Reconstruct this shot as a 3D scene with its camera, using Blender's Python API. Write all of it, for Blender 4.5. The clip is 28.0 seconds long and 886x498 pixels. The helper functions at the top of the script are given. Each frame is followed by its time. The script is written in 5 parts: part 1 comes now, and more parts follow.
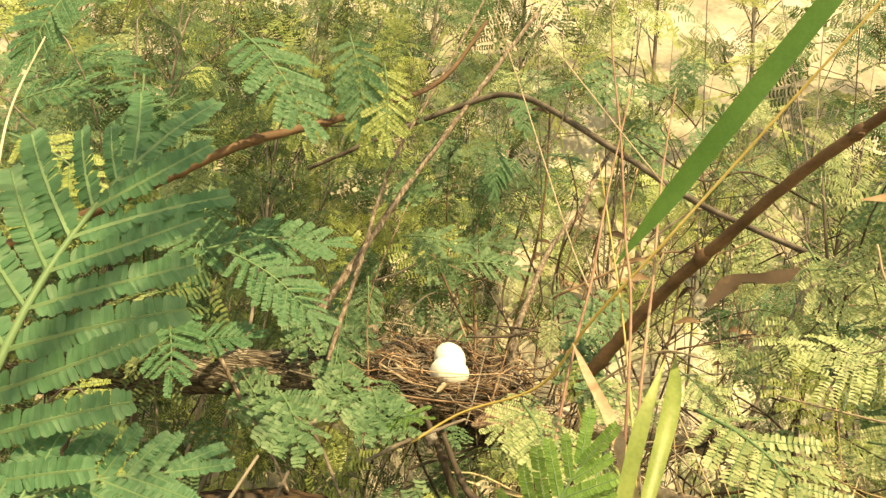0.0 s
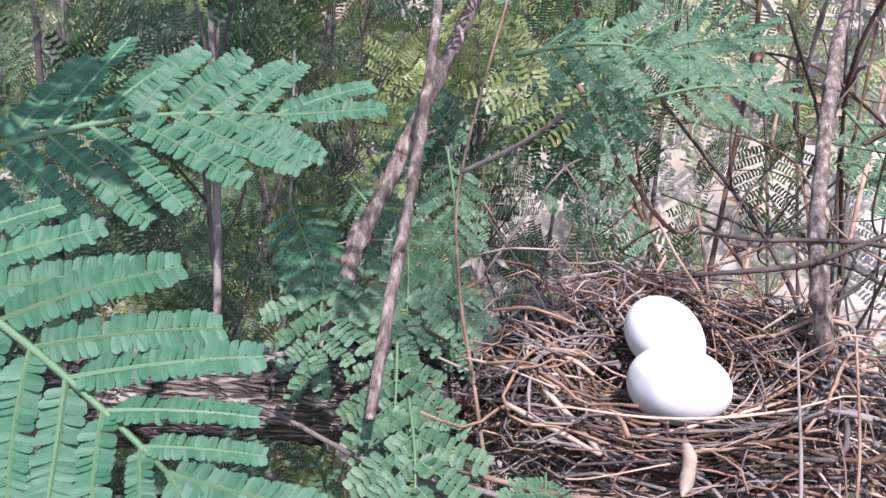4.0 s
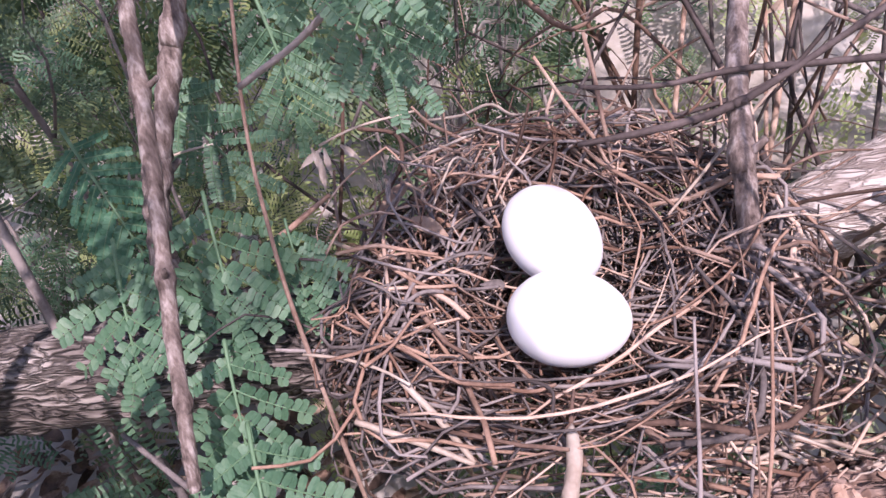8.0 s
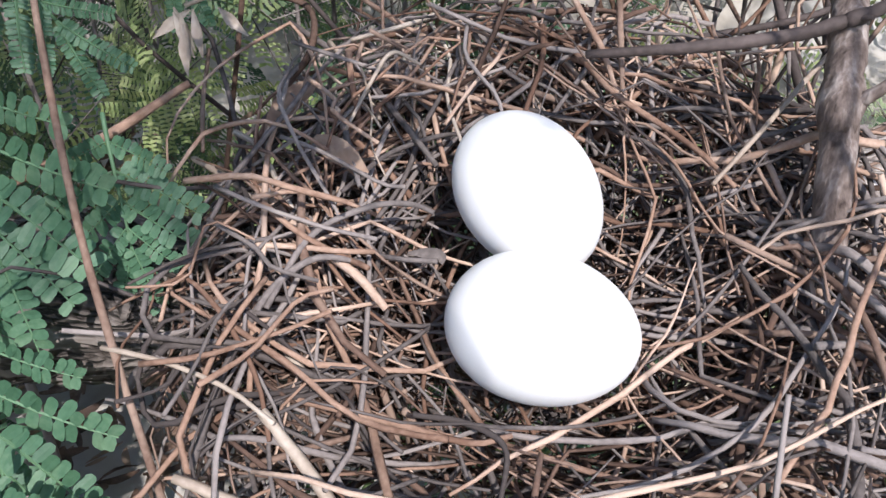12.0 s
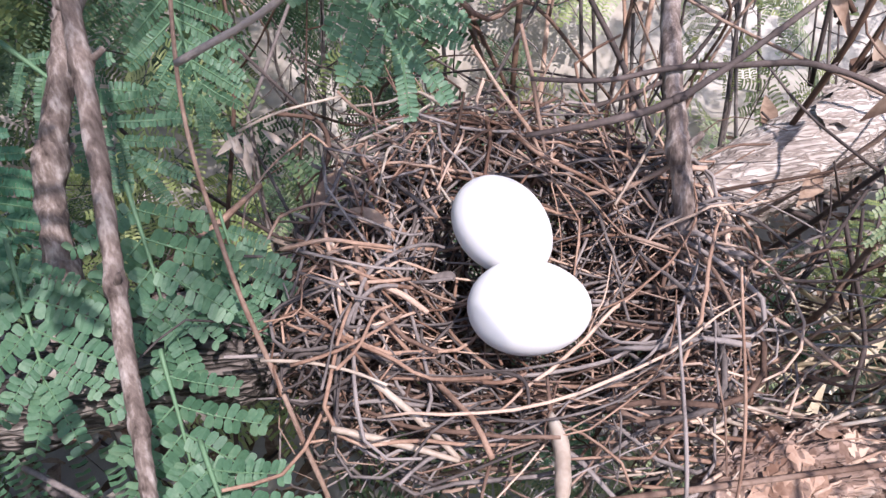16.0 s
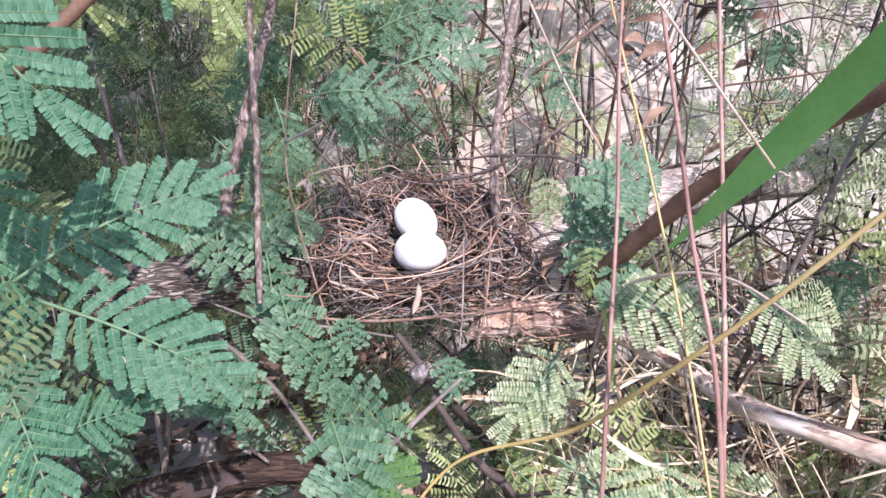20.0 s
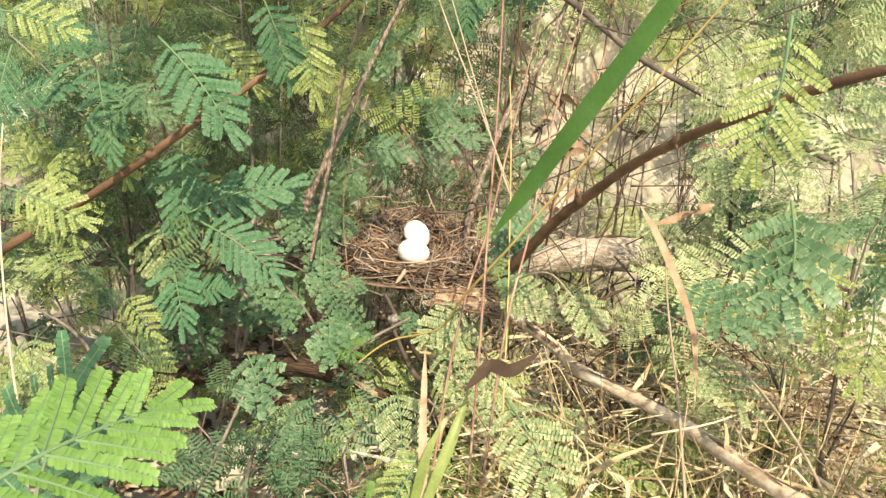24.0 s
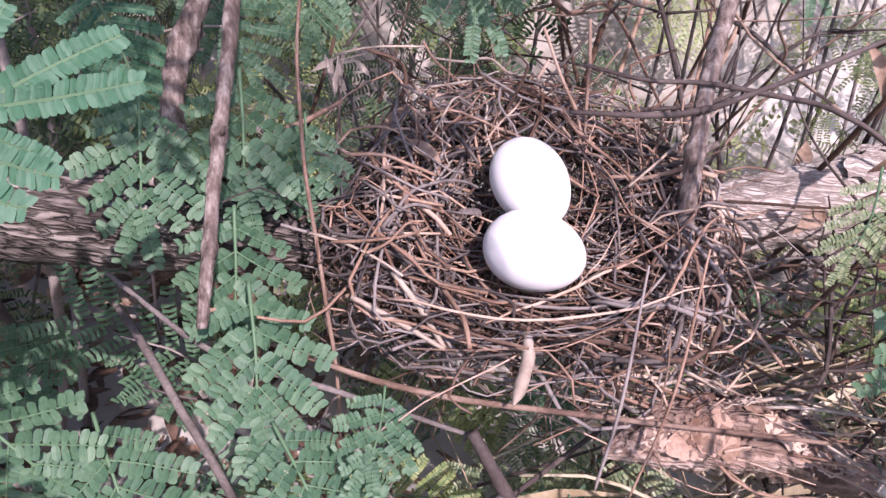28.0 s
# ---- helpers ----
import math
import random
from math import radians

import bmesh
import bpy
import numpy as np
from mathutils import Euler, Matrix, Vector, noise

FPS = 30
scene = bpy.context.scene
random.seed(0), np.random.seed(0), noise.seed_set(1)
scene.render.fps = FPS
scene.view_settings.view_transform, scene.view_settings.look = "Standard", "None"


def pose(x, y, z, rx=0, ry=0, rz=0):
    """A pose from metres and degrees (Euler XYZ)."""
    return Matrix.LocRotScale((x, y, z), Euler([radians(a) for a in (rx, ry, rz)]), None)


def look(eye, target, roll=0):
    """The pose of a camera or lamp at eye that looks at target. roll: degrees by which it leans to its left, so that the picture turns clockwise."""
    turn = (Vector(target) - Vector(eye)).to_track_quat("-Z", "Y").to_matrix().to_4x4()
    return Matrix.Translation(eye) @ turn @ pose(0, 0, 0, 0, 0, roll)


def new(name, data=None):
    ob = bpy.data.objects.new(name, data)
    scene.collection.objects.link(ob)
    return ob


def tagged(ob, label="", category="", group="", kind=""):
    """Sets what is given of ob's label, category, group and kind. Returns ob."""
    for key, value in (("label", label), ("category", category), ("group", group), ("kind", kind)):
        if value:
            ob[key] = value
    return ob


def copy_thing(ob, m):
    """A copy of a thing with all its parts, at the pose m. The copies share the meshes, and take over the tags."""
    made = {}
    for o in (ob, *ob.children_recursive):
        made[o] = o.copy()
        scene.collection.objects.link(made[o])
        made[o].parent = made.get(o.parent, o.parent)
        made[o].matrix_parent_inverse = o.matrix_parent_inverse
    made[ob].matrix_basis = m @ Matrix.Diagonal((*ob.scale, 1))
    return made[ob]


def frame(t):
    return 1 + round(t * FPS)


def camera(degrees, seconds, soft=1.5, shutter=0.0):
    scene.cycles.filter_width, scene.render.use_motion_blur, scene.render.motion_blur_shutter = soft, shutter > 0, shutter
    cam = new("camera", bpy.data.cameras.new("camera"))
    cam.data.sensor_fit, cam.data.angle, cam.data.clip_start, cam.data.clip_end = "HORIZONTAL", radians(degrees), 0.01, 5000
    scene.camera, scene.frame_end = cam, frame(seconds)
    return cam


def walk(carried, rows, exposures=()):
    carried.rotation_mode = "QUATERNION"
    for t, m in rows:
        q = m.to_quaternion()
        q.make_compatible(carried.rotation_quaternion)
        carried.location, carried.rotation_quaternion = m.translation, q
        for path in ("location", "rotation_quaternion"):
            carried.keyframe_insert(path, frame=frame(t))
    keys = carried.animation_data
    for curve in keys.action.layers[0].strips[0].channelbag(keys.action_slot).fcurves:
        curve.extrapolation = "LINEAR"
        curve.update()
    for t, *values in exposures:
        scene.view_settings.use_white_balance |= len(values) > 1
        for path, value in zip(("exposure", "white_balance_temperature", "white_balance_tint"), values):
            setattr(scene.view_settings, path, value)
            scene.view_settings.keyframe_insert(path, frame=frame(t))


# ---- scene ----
cam = camera(64.8, 28.0)

# ---- the camera's walk ----
PATH = [
    (0, (0.0469, -0.5404, -0.0229), (-0.1950, 1.3983, 0.4049), 9.19),
    (0.5, (0.0168, -0.4342, -0.0053), (-0.2461, 1.5250, 0.2988), 8.71),
    (1, (-0.0060, -0.3751, -0.0020), (-0.2196, 1.6007, 0.2231), 9.36),
    (1.5, (-0.0281, -0.3427, -0.0050), (-0.2926, 1.6217, 0.2619), 12.24),
    (2, (-0.0433, -0.3028, 0.0050), (-0.2275, 1.6754, 0.2354), 12.23),
    (2.5, (-0.0368, -0.2746, 0.0153), (-0.2332, 1.7038, 0.2333), 11.06),
    (3, (-0.0251, -0.2557, 0.0278), (-0.2798, 1.7247, 0.1424), 7.90),
    (3.5, (-0.0312, -0.2472, 0.0442), (-0.3904, 1.7199, 0.0061), 5.77),
    (4, (-0.0223, -0.2255, 0.0485), (-0.4866, 1.7181, -0.0348), 2.12),
    (4.5, (-0.0130, -0.2203, 0.0318), (-0.4896, 1.7214, -0.0198), 5.81),
    (6.5, (0.0079, -0.2074, 0.0772), (-0.5392, 1.6680, -0.3510), -1.90),
    (7, (0.0158, -0.1760, 0.0977), (-0.4980, 1.6531, -0.5271), -7.93),
    (7.5, (0.0094, -0.1626, 0.1121), (-0.4382, 1.5871, -0.7470), -10.94),
    (8, (0.0116, -0.1452, 0.1036), (-0.4527, 1.5511, -0.8486), -12.95),
    (8.5, (0.0134, -0.1306, 0.1033), (-0.4563, 1.5056, -0.9466), -14.32),
    (9, (0.0163, -0.1170, 0.1134), (-0.4977, 1.4509, -1.0169), -17.06),
    (9.5, (0.0054, -0.1125, 0.1111), (-0.5104, 1.4037, -1.0869), -13.66),
    (10, (-0.0009, -0.1028, 0.0955), (-0.4565, 1.3911, -1.1539), -12.17),
    (10.5, (-0.0065, -0.0926, 0.0864), (-0.4019, 1.4409, -1.1350), -8.56),
    (11, (-0.0000, -0.0820, 0.0774), (-0.2690, 1.5081, -1.1055), -5.61),
    (11.5, (-0.0028, -0.0837, 0.0740), (-0.2340, 1.5200, -1.0983), -2.24),
    (13.5, (0.0042, -0.0968, 0.0892), (-0.4382, 1.4366, -1.1162), -10.80),
    (14, (-0.0020, -0.1151, 0.0893), (-0.4099, 1.6001, -0.8550), -11.59),
    (14.5, (-0.0296, -0.1064, 0.1068), (-0.0794, 1.5249, -1.0492), -7.56),
    (15, (-0.0372, -0.1092, 0.0978), (0.0551, 1.5617, -0.9974), -3.85),
    (15.5, (-0.0304, -0.1195, 0.1029), (0.0370, 1.5643, -0.9743), -4.45),
    (16, (-0.0241, -0.1415, 0.1076), (0.0255, 1.5533, -0.9532), -5.64),
    (16.5, (-0.0175, -0.1564, 0.1171), (-0.0380, 1.5289, -0.9596), -8.26),
    (17, (-0.0211, -0.1835, 0.1155), (-0.0417, 1.5082, -0.9511), -8.29),
    (17.5, (-0.0087, -0.2080, 0.1172), (-0.0746, 1.5092, -0.9061), -9.14),
    (18, (-0.0091, -0.2333, 0.1254), (-0.0363, 1.5292, -0.8196), -7.37),
    (18.5, (0.0008, -0.2597, 0.1308), (-0.0516, 1.5188, -0.7825), -6.82),
    (19, (0.0060, -0.2963, 0.1416), (-0.0789, 1.4879, -0.7582), -7.50),
    (19.5, (0.0120, -0.3373, 0.1432), (-0.0728, 1.4735, -0.7018), -6.18),
    (20, (0.0330, -0.3789, 0.1478), (-0.0656, 1.4824, -0.5772), -4.16),
    (20.5, (0.0458, -0.4153, 0.1488), (-0.1031, 1.4762, -0.4837), -2.72),
    (21, (0.0636, -0.4455, 0.1523), (-0.1173, 1.4671, -0.4040), -2.14),
    (21.5, (0.0756, -0.4939, 0.1392), (-0.1855, 1.4433, -0.2842), -0.72),
    (23.5, (0.1442, -0.5964, 0.1769), (-0.2555, 1.3052, -0.2964), 2.45),
    (24, (0.1519, -0.6140, 0.1681), (-0.2340, 1.2835, -0.3325), 3.42),
    (24.5, (0.0918, -0.4903, 0.1520), (-0.3302, 1.3999, -0.3470), 6.43),
    (25, (0.0536, -0.4168, 0.1160), (-0.4032, 1.4561, -0.4165), 6.04),
    (25.5, (0.0200, -0.3505, 0.1264), (-0.3190, 1.5024, -0.5457), 8.35),
    (26, (-0.0062, -0.2720, 0.1132), (-0.2121, 1.5335, -0.7222), 9.73),
    (26.5, (-0.0159, -0.2284, 0.1044), (-0.1865, 1.5251, -0.8421), 9.06),
    (27, (-0.0117, -0.2072, 0.1015), (-0.1585, 1.5197, -0.8967), 8.40),
    (27.5, (-0.0145, -0.1962, 0.1003), (-0.1370, 1.5025, -0.9484), 8.15),
    (28, (-0.0174, -0.1798, 0.1108), (-0.1096, 1.5016, -0.9682), 5.92),
]
EXPOSURES = [
    (0.0, 0.78, 20000, 0), (0.7, 0.8, 12500, 8), (1.3, 0.72, 7300, 22), (2.0, 0.8, 6150, 24), (4.5, 0.68, 5800, 26), (7.0, 0.63, 6150, 41), (9.0, 0.51, 5900, 36), (11.0, 0.43, 5850, 15),
    (15.0, 0.51, 5850, 18), (17.0, 0.72, 6050, 30), (19.0, 0.78, 5950, 29), (21.5, 0.8, 5950, 29), (23.5, 0.8, 6500, 18), (24.3, 0.88, 10000, 1), (25.2, 0.78, 7300, 27), (26.0, 0.72, 6270, 37), (28.0, 0.55, 6070, 39),
]
walk(cam, [(t, look(eye, target, roll)) for t, eye, target, roll in PATH], EXPOSURES)

# ---- world and sun ----
world = bpy.data.worlds.new("world")
scene.world = world
world.use_nodes = True
wn = world.node_tree
sky = wn.nodes.new("ShaderNodeTexSky")
sky.sky_type, sky.sun_disc = "NISHITA", False
SUN_TO = Vector((0.30, -0.60, 0.74)).normalized()
sky.sun_elevation = math.asin(SUN_TO.z)
sky.sun_rotation = math.atan2(SUN_TO.x, SUN_TO.y)
wn.links.new(sky.outputs["Color"], wn.nodes["Background"].inputs["Color"])
wn.nodes["Background"].inputs["Strength"].default_value = 0.15
sun_data = bpy.data.lights.new("sun", "SUN")
sun_data.energy, sun_data.angle, sun_data.color = 4.6, radians(0.6), (1.0, 0.93, 0.82)
sun = new("sun", sun_data)
sun.matrix_world = look(SUN_TO * 5, (0, 0, 0))


# ---- materials ----
def surface(name, colors, scale, rough=0.7, bump=0.3, fine=400.0, translucent=0.0, stretch=(1, 1, 1), per_piece=0.0, spec=0.4):
    """Two or three colours mixed by coarse and fine noise, with fine relief; per_piece shifts the brightness from piece to piece."""
    m = bpy.data.materials.new(name)
    m.use_nodes = True
    n, l = m.node_tree.nodes, m.node_tree.links
    b = n["Principled BSDF"]
    co = n.new("ShaderNodeTexCoord")
    mp = n.new("ShaderNodeMapping")
    mp.inputs["Scale"].default_value = stretch
    l.new(co.outputs["Object"], mp.inputs["Vector"])
    big = n.new("ShaderNodeTexNoise")
    big.inputs["Scale"].default_value, big.inputs["Detail"].default_value = scale, 4
    small = n.new("ShaderNodeTexNoise")
    small.inputs["Scale"].default_value, small.inputs["Detail"].default_value = fine, 5
    for tex in (big, small):
        l.new(mp.outputs["Vector"], tex.inputs["Vector"])
    mix = n.new("ShaderNodeMath")
    mix.operation = "MULTIPLY_ADD"
    l.new(small.outputs["Fac"], mix.inputs[0])
    mix.inputs[1].default_value = 0.5
    half = n.new("ShaderNodeMath")
    half.operation = "MULTIPLY_ADD"
    l.new(big.outputs["Fac"], half.inputs[0])
    half.inputs[1].default_value, half.inputs[2].default_value = 1.3, -0.4
    l.new(half.outputs[0], mix.inputs[2])
    fac = mix.outputs[0]
    if per_piece:
        info = n.new("ShaderNodeObjectInfo")
        geo = n.new("ShaderNodeNewGeometry")
        add = n.new("ShaderNodeMath")
        l.new(info.outputs["Random"], add.inputs[0])
        l.new(geo.outputs["Random Per Island"], add.inputs[1])
        wrap = n.new("ShaderNodeMath")
        wrap.operation = "FRACT"
        l.new(add.outputs[0], wrap.inputs[0])
        vary = n.new("ShaderNodeMath")
        vary.operation = "MULTIPLY_ADD"
        l.new(wrap.outputs[0], vary.inputs[0])
        vary.inputs[1].default_value = per_piece
        shift = n.new("ShaderNodeMath")
        shift.inputs[1].default_value = -per_piece / 2
        l.new(fac, shift.inputs[0])
        l.new(shift.outputs[0], vary.inputs[2])
        fac = vary.outputs[0]
    ramp = n.new("ShaderNodeValToRGB")
    l.new(fac, ramp.inputs["Fac"])
    e = ramp.color_ramp.elements
    e[0].position, e[0].color = 0.15, (*colors[0], 1)
    e[1].position, e[1].color = 0.85, (*colors[-1], 1)
    for i, c in enumerate(colors[1:-1]):
        e.new(0.15 + 0.7 * (i + 1) / (len(colors) - 1)).color = (*c, 1)
    l.new(ramp.outputs["Color"], b.inputs["Base Color"])
    b.inputs["Roughness"].default_value = rough
    b.inputs["Specular IOR Level"].default_value = spec
    if bump:
        bp = n.new("ShaderNodeBump")
        bp.inputs["Strength"].default_value, bp.inputs["Distance"].default_value = bump, 0.0006
        l.new(mix.outputs[0], bp.inputs["Height"])
        l.new(bp.outputs["Normal"], b.inputs["Normal"])
    if translucent:
        tr = n.new("ShaderNodeBsdfTranslucent")
        hue = n.new("ShaderNodeHueSaturation")
        hue.inputs["Value"].default_value, hue.inputs["Hue"].default_value = 1.5, 0.485
        l.new(ramp.outputs["Color"], hue.inputs["Color"])
        l.new(hue.outputs["Color"], tr.inputs["Color"])
        ms = n.new("ShaderNodeMixShader")
        ms.inputs[0].default_value = translucent
        l.new(b.outputs[0], ms.inputs[1])
        l.new(tr.outputs[0], ms.inputs[2])
        l.new(ms.outputs[0], n["Material Output"].inputs["Surface"])
    return m


EGG = surface("eggshell", [(0.80, 0.79, 0.77), (0.86, 0.85, 0.84)], 60, 0.45, 0.05, 2500, spec=0.35)
TWIG = surface("twig_bark", [(0.070, 0.045, 0.034), (0.155, 0.098, 0.073), (0.29, 0.205, 0.157)], 60, 0.9, 0.8, 900, per_piece=0.9, spec=0.15)
TWIG_GREY = surface("grey_twig_bark", [(0.065, 0.054, 0.050), (0.15, 0.128, 0.118), (0.29, 0.25, 0.23)], 60, 0.9, 0.8, 900, per_piece=0.7, spec=0.15)
TWIG_PINK = surface("reddish_twig_bark", [(0.16, 0.093, 0.064), (0.34, 0.222, 0.160), (0.54, 0.40, 0.31)], 60, 0.9, 0.8, 900, per_piece=0.7, spec=0.15)
STRAW = surface("dry_straw", [(0.27, 0.205, 0.155), (0.42, 0.345, 0.275), (0.59, 0.515, 0.43)], 50, 0.6, 0.3, 900, per_piece=0.5)
STEM = surface("smooth_grey_stem_bark", [(0.045, 0.032, 0.027), (0.17, 0.132, 0.113), (0.42, 0.365, 0.33)], 420, 0.85, 1.0, 1600, stretch=(1, 1, 0.35), spec=0.2)
BARK = surface("furrowed_grey_bark", [(0.055, 0.045, 0.040), (0.22, 0.186, 0.163), (0.50, 0.445, 0.395)], 130, 0.9, 1.0, 600, stretch=(0.22, 1, 1))
BARK_PINK = surface("peeling_pinkish_bark", [(0.085, 0.052, 0.040), (0.31, 0.215, 0.168), (0.62, 0.51, 0.435)], 130, 0.85, 1.0, 500, stretch=(0.3, 1, 1))
BROWN = surface("brown_branch_bark", [(0.05, 0.028, 0.018), (0.11, 0.062, 0.040), (0.18, 0.108, 0.07)], 60, 0.75, 0.6, 700, stretch=(0.4, 1, 1))
PALE = surface("peeled_pale_wood", [(0.20, 0.13, 0.095), (0.46, 0.37, 0.29), (0.66, 0.60, 0.53)], 110, 0.75, 0.9, 500, stretch=(0.3, 1, 1))
RED = surface("reddish_grass_stem", [(0.17, 0.085, 0.075), (0.27, 0.16, 0.13), (0.38, 0.28, 0.21)], 40, 0.55, 0.2, 500)
YELLOW = surface("yellow_dry_grass", [(0.36, 0.27, 0.09), (0.48, 0.38, 0.16), (0.56, 0.48, 0.25)], 30, 0.55, 0.2, 500, translucent=0.2, per_piece=0.4)
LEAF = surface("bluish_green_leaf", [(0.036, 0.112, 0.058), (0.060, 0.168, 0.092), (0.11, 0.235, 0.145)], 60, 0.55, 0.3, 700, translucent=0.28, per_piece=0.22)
VEIN = surface("pale_leaf_vein", [(0.11, 0.21, 0.11), (0.16, 0.27, 0.15)], 60, 0.55, 0.1, 600, translucent=0.2)
LEAF_PALE = surface("pale_green_leaf", [(0.05, 0.12, 0.065), (0.09, 0.185, 0.105), (0.17, 0.275, 0.165)], 60, 0.52, 0.3, 700, translucent=0.3, per_piece=0.3)
# yellow-green of young leaves, with the sun on them put into the colour
LEAF_YOUNG_LIT = surface("young_sunlit_yellow_leaf", [(0.18, 0.25, 0.085), (0.28, 0.35, 0.135), (0.42, 0.46, 0.22)], 50, 0.42, 0.3, 700, translucent=0.35, per_piece=0.35)
# paler than the other shrub leaves: the sun on them is put into the colour
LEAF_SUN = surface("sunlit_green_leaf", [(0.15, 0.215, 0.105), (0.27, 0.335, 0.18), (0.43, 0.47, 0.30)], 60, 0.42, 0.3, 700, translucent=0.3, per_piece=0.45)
# lit copy of LEAF, the sunlight put into its lighter green
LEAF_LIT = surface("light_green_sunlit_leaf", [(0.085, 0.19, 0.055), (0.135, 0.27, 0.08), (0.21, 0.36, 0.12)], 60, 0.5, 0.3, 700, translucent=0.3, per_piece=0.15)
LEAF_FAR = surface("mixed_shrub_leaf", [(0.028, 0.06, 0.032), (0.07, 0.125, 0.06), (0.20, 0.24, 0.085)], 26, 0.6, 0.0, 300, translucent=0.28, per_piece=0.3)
BLADE = surface("broad_grass_blade", [(0.05, 0.145, 0.035), (0.07, 0.19, 0.05), (0.10, 0.235, 0.07)], 30, 0.45, 0.2, 600, translucent=0.3, stretch=(1, 1, 1))
DRY_LEAF = surface("dry_leaf", [(0.24, 0.15, 0.10), (0.36, 0.25, 0.18), (0.48, 0.37, 0.28)], 120, 0.7, 0.4, 900, translucent=0.15, per_piece=0.5)
SOIL = surface("pale_dry_ground", [(0.19, 0.165, 0.135), (0.37, 0.335, 0.29), (0.54, 0.51, 0.465)], 3.0, 0.95, 0.8, 60)
SILK = surface("dirty_white_silk", [(0.05, 0.045, 0.045), (0.17, 0.155, 0.155), (0.50, 0.48, 0.48)], 260, 0.8, 0.8, 800)
SEED = surface("pale_seed_husk", [(0.26, 0.20, 0.15), (0.38, 0.31, 0.25), (0.48, 0.42, 0.35)], 120, 0.7, 0.2, 800)



def cracked(m, size, stretch, depth, dark=0.42):
    """Adds dark cracks between long plates to a bark."""
    n, l = m.node_tree.nodes, m.node_tree.links
    b = n["Principled BSDF"]
    co = n.new("ShaderNodeTexCoord")
    mp = n.new("ShaderNodeMapping")
    mp.inputs["Scale"].default_value = stretch
    warp = n.new("ShaderNodeTexNoise")
    warp.inputs["Scale"].default_value, warp.inputs["Detail"].default_value = size * 0.7, 3
    add = n.new("ShaderNodeVectorMath")
    add.operation = "MULTIPLY_ADD"
    add.inputs[1].default_value = (0.012, 0.012, 0.012)
    vor = n.new("ShaderNodeTexVoronoi")
    vor.feature = "DISTANCE_TO_EDGE"
    vor.inputs["Scale"].default_value = size
    l.new(co.outputs["Object"], mp.inputs["Vector"])
    l.new(mp.outputs["Vector"], warp.inputs["Vector"])
    l.new(warp.outputs["Color"], add.inputs[0])
    l.new(mp.outputs["Vector"], add.inputs[2])
    l.new(add.outputs["Vector"], vor.inputs["Vector"])
    ramp = n.new("ShaderNodeValToRGB")
    ramp.color_ramp.elements[0].color, ramp.color_ramp.elements[0].position = (dark, dark * 0.92, dark * 0.87, 1), 0.0
    ramp.color_ramp.elements[1].position = 0.22
    l.new(vor.outputs["Distance"], ramp.inputs["Fac"])
    mix = n.new("ShaderNodeMix")
    mix.data_type, mix.blend_type = "RGBA", "MULTIPLY"
    mix.inputs[0].default_value = 1.0
    old = b.inputs["Base Color"].links[0].from_socket
    l.new(old, mix.inputs[6])
    l.new(ramp.outputs["Color"], mix.inputs[7])
    l.new(mix.outputs[2], b.inputs["Base Color"])
    bp = n.new("ShaderNodeBump")
    bp.inputs["Strength"].default_value, bp.inputs["Distance"].default_value = 1.0, depth
    l.new(ramp.outputs["Color"], bp.inputs["Height"])
    l.new(b.inputs["Normal"].links[0].from_socket, bp.inputs["Normal"])
    l.new(bp.outputs["Normal"], b.inputs["Normal"])


ROT = surface("dark_rotting_bark", [(0.022, 0.014, 0.010), (0.065, 0.040, 0.028), (0.17, 0.115, 0.085)], 90, 0.9, 0.9, 500, stretch=(0.25, 1, 1))
BLEACHED = surface("bleached_grey_wood", [(0.24, 0.20, 0.175), (0.52, 0.46, 0.41), (0.74, 0.69, 0.64)], 110, 0.85, 0.9, 500, stretch=(0.2, 1, 1))
cracked(ROT, 260, (0.13, 1, 1), 0.0012)
cracked(BLEACHED, 330, (0.13, 1, 1), 0.0010, 0.5)
cracked(BARK, 260, (0.17, 1, 1), 0.0020, 0.2)
cracked(BARK_PINK, 330, (0.10, 1, 1), 0.0007, 0.62)
# darker than other twig bark: shade behind the nest put into the colour
DARK_BARK = surface("dark_twig_bark", [(0.028, 0.02, 0.018), (0.06, 0.045, 0.04), (0.12, 0.092, 0.083)], 60, 0.8, 0.6, 800)
DEAD_GRASS = surface("dead_grass_straw", [(0.14, 0.085, 0.05), (0.30, 0.215, 0.13), (0.52, 0.42, 0.28)], 30, 0.65, 0.2, 500, per_piece=0.9)
PALE_STRAW = surface("bleached_grass_straw", [(0.30, 0.225, 0.135), (0.52, 0.43, 0.29), (0.70, 0.62, 0.47)], 40, 0.6, 0.2, 500, translucent=0.15, per_piece=0.7)
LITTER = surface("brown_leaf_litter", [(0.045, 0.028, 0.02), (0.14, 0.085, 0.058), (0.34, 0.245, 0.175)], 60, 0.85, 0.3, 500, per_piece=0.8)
GROUND = -0.27
rng = np.random.default_rng(7)


# ---- builders ----
def thing(name, label, category, at=(0, 0, 0), group="", kind=""):
    ob = new(name)
    ob.empty_display_size = 0.01
    ob.location = at
    return tagged(ob, label, category, group, kind)


def mesh(name, verts, faces, material, smooth=True):
    me = bpy.data.meshes.new(name)
    me.from_pydata([tuple(v) for v in verts], [], faces)
    me.materials.append(material)
    if smooth:
        me.polygons.foreach_set("use_smooth", [True] * len(me.polygons))
    me.update()
    return me


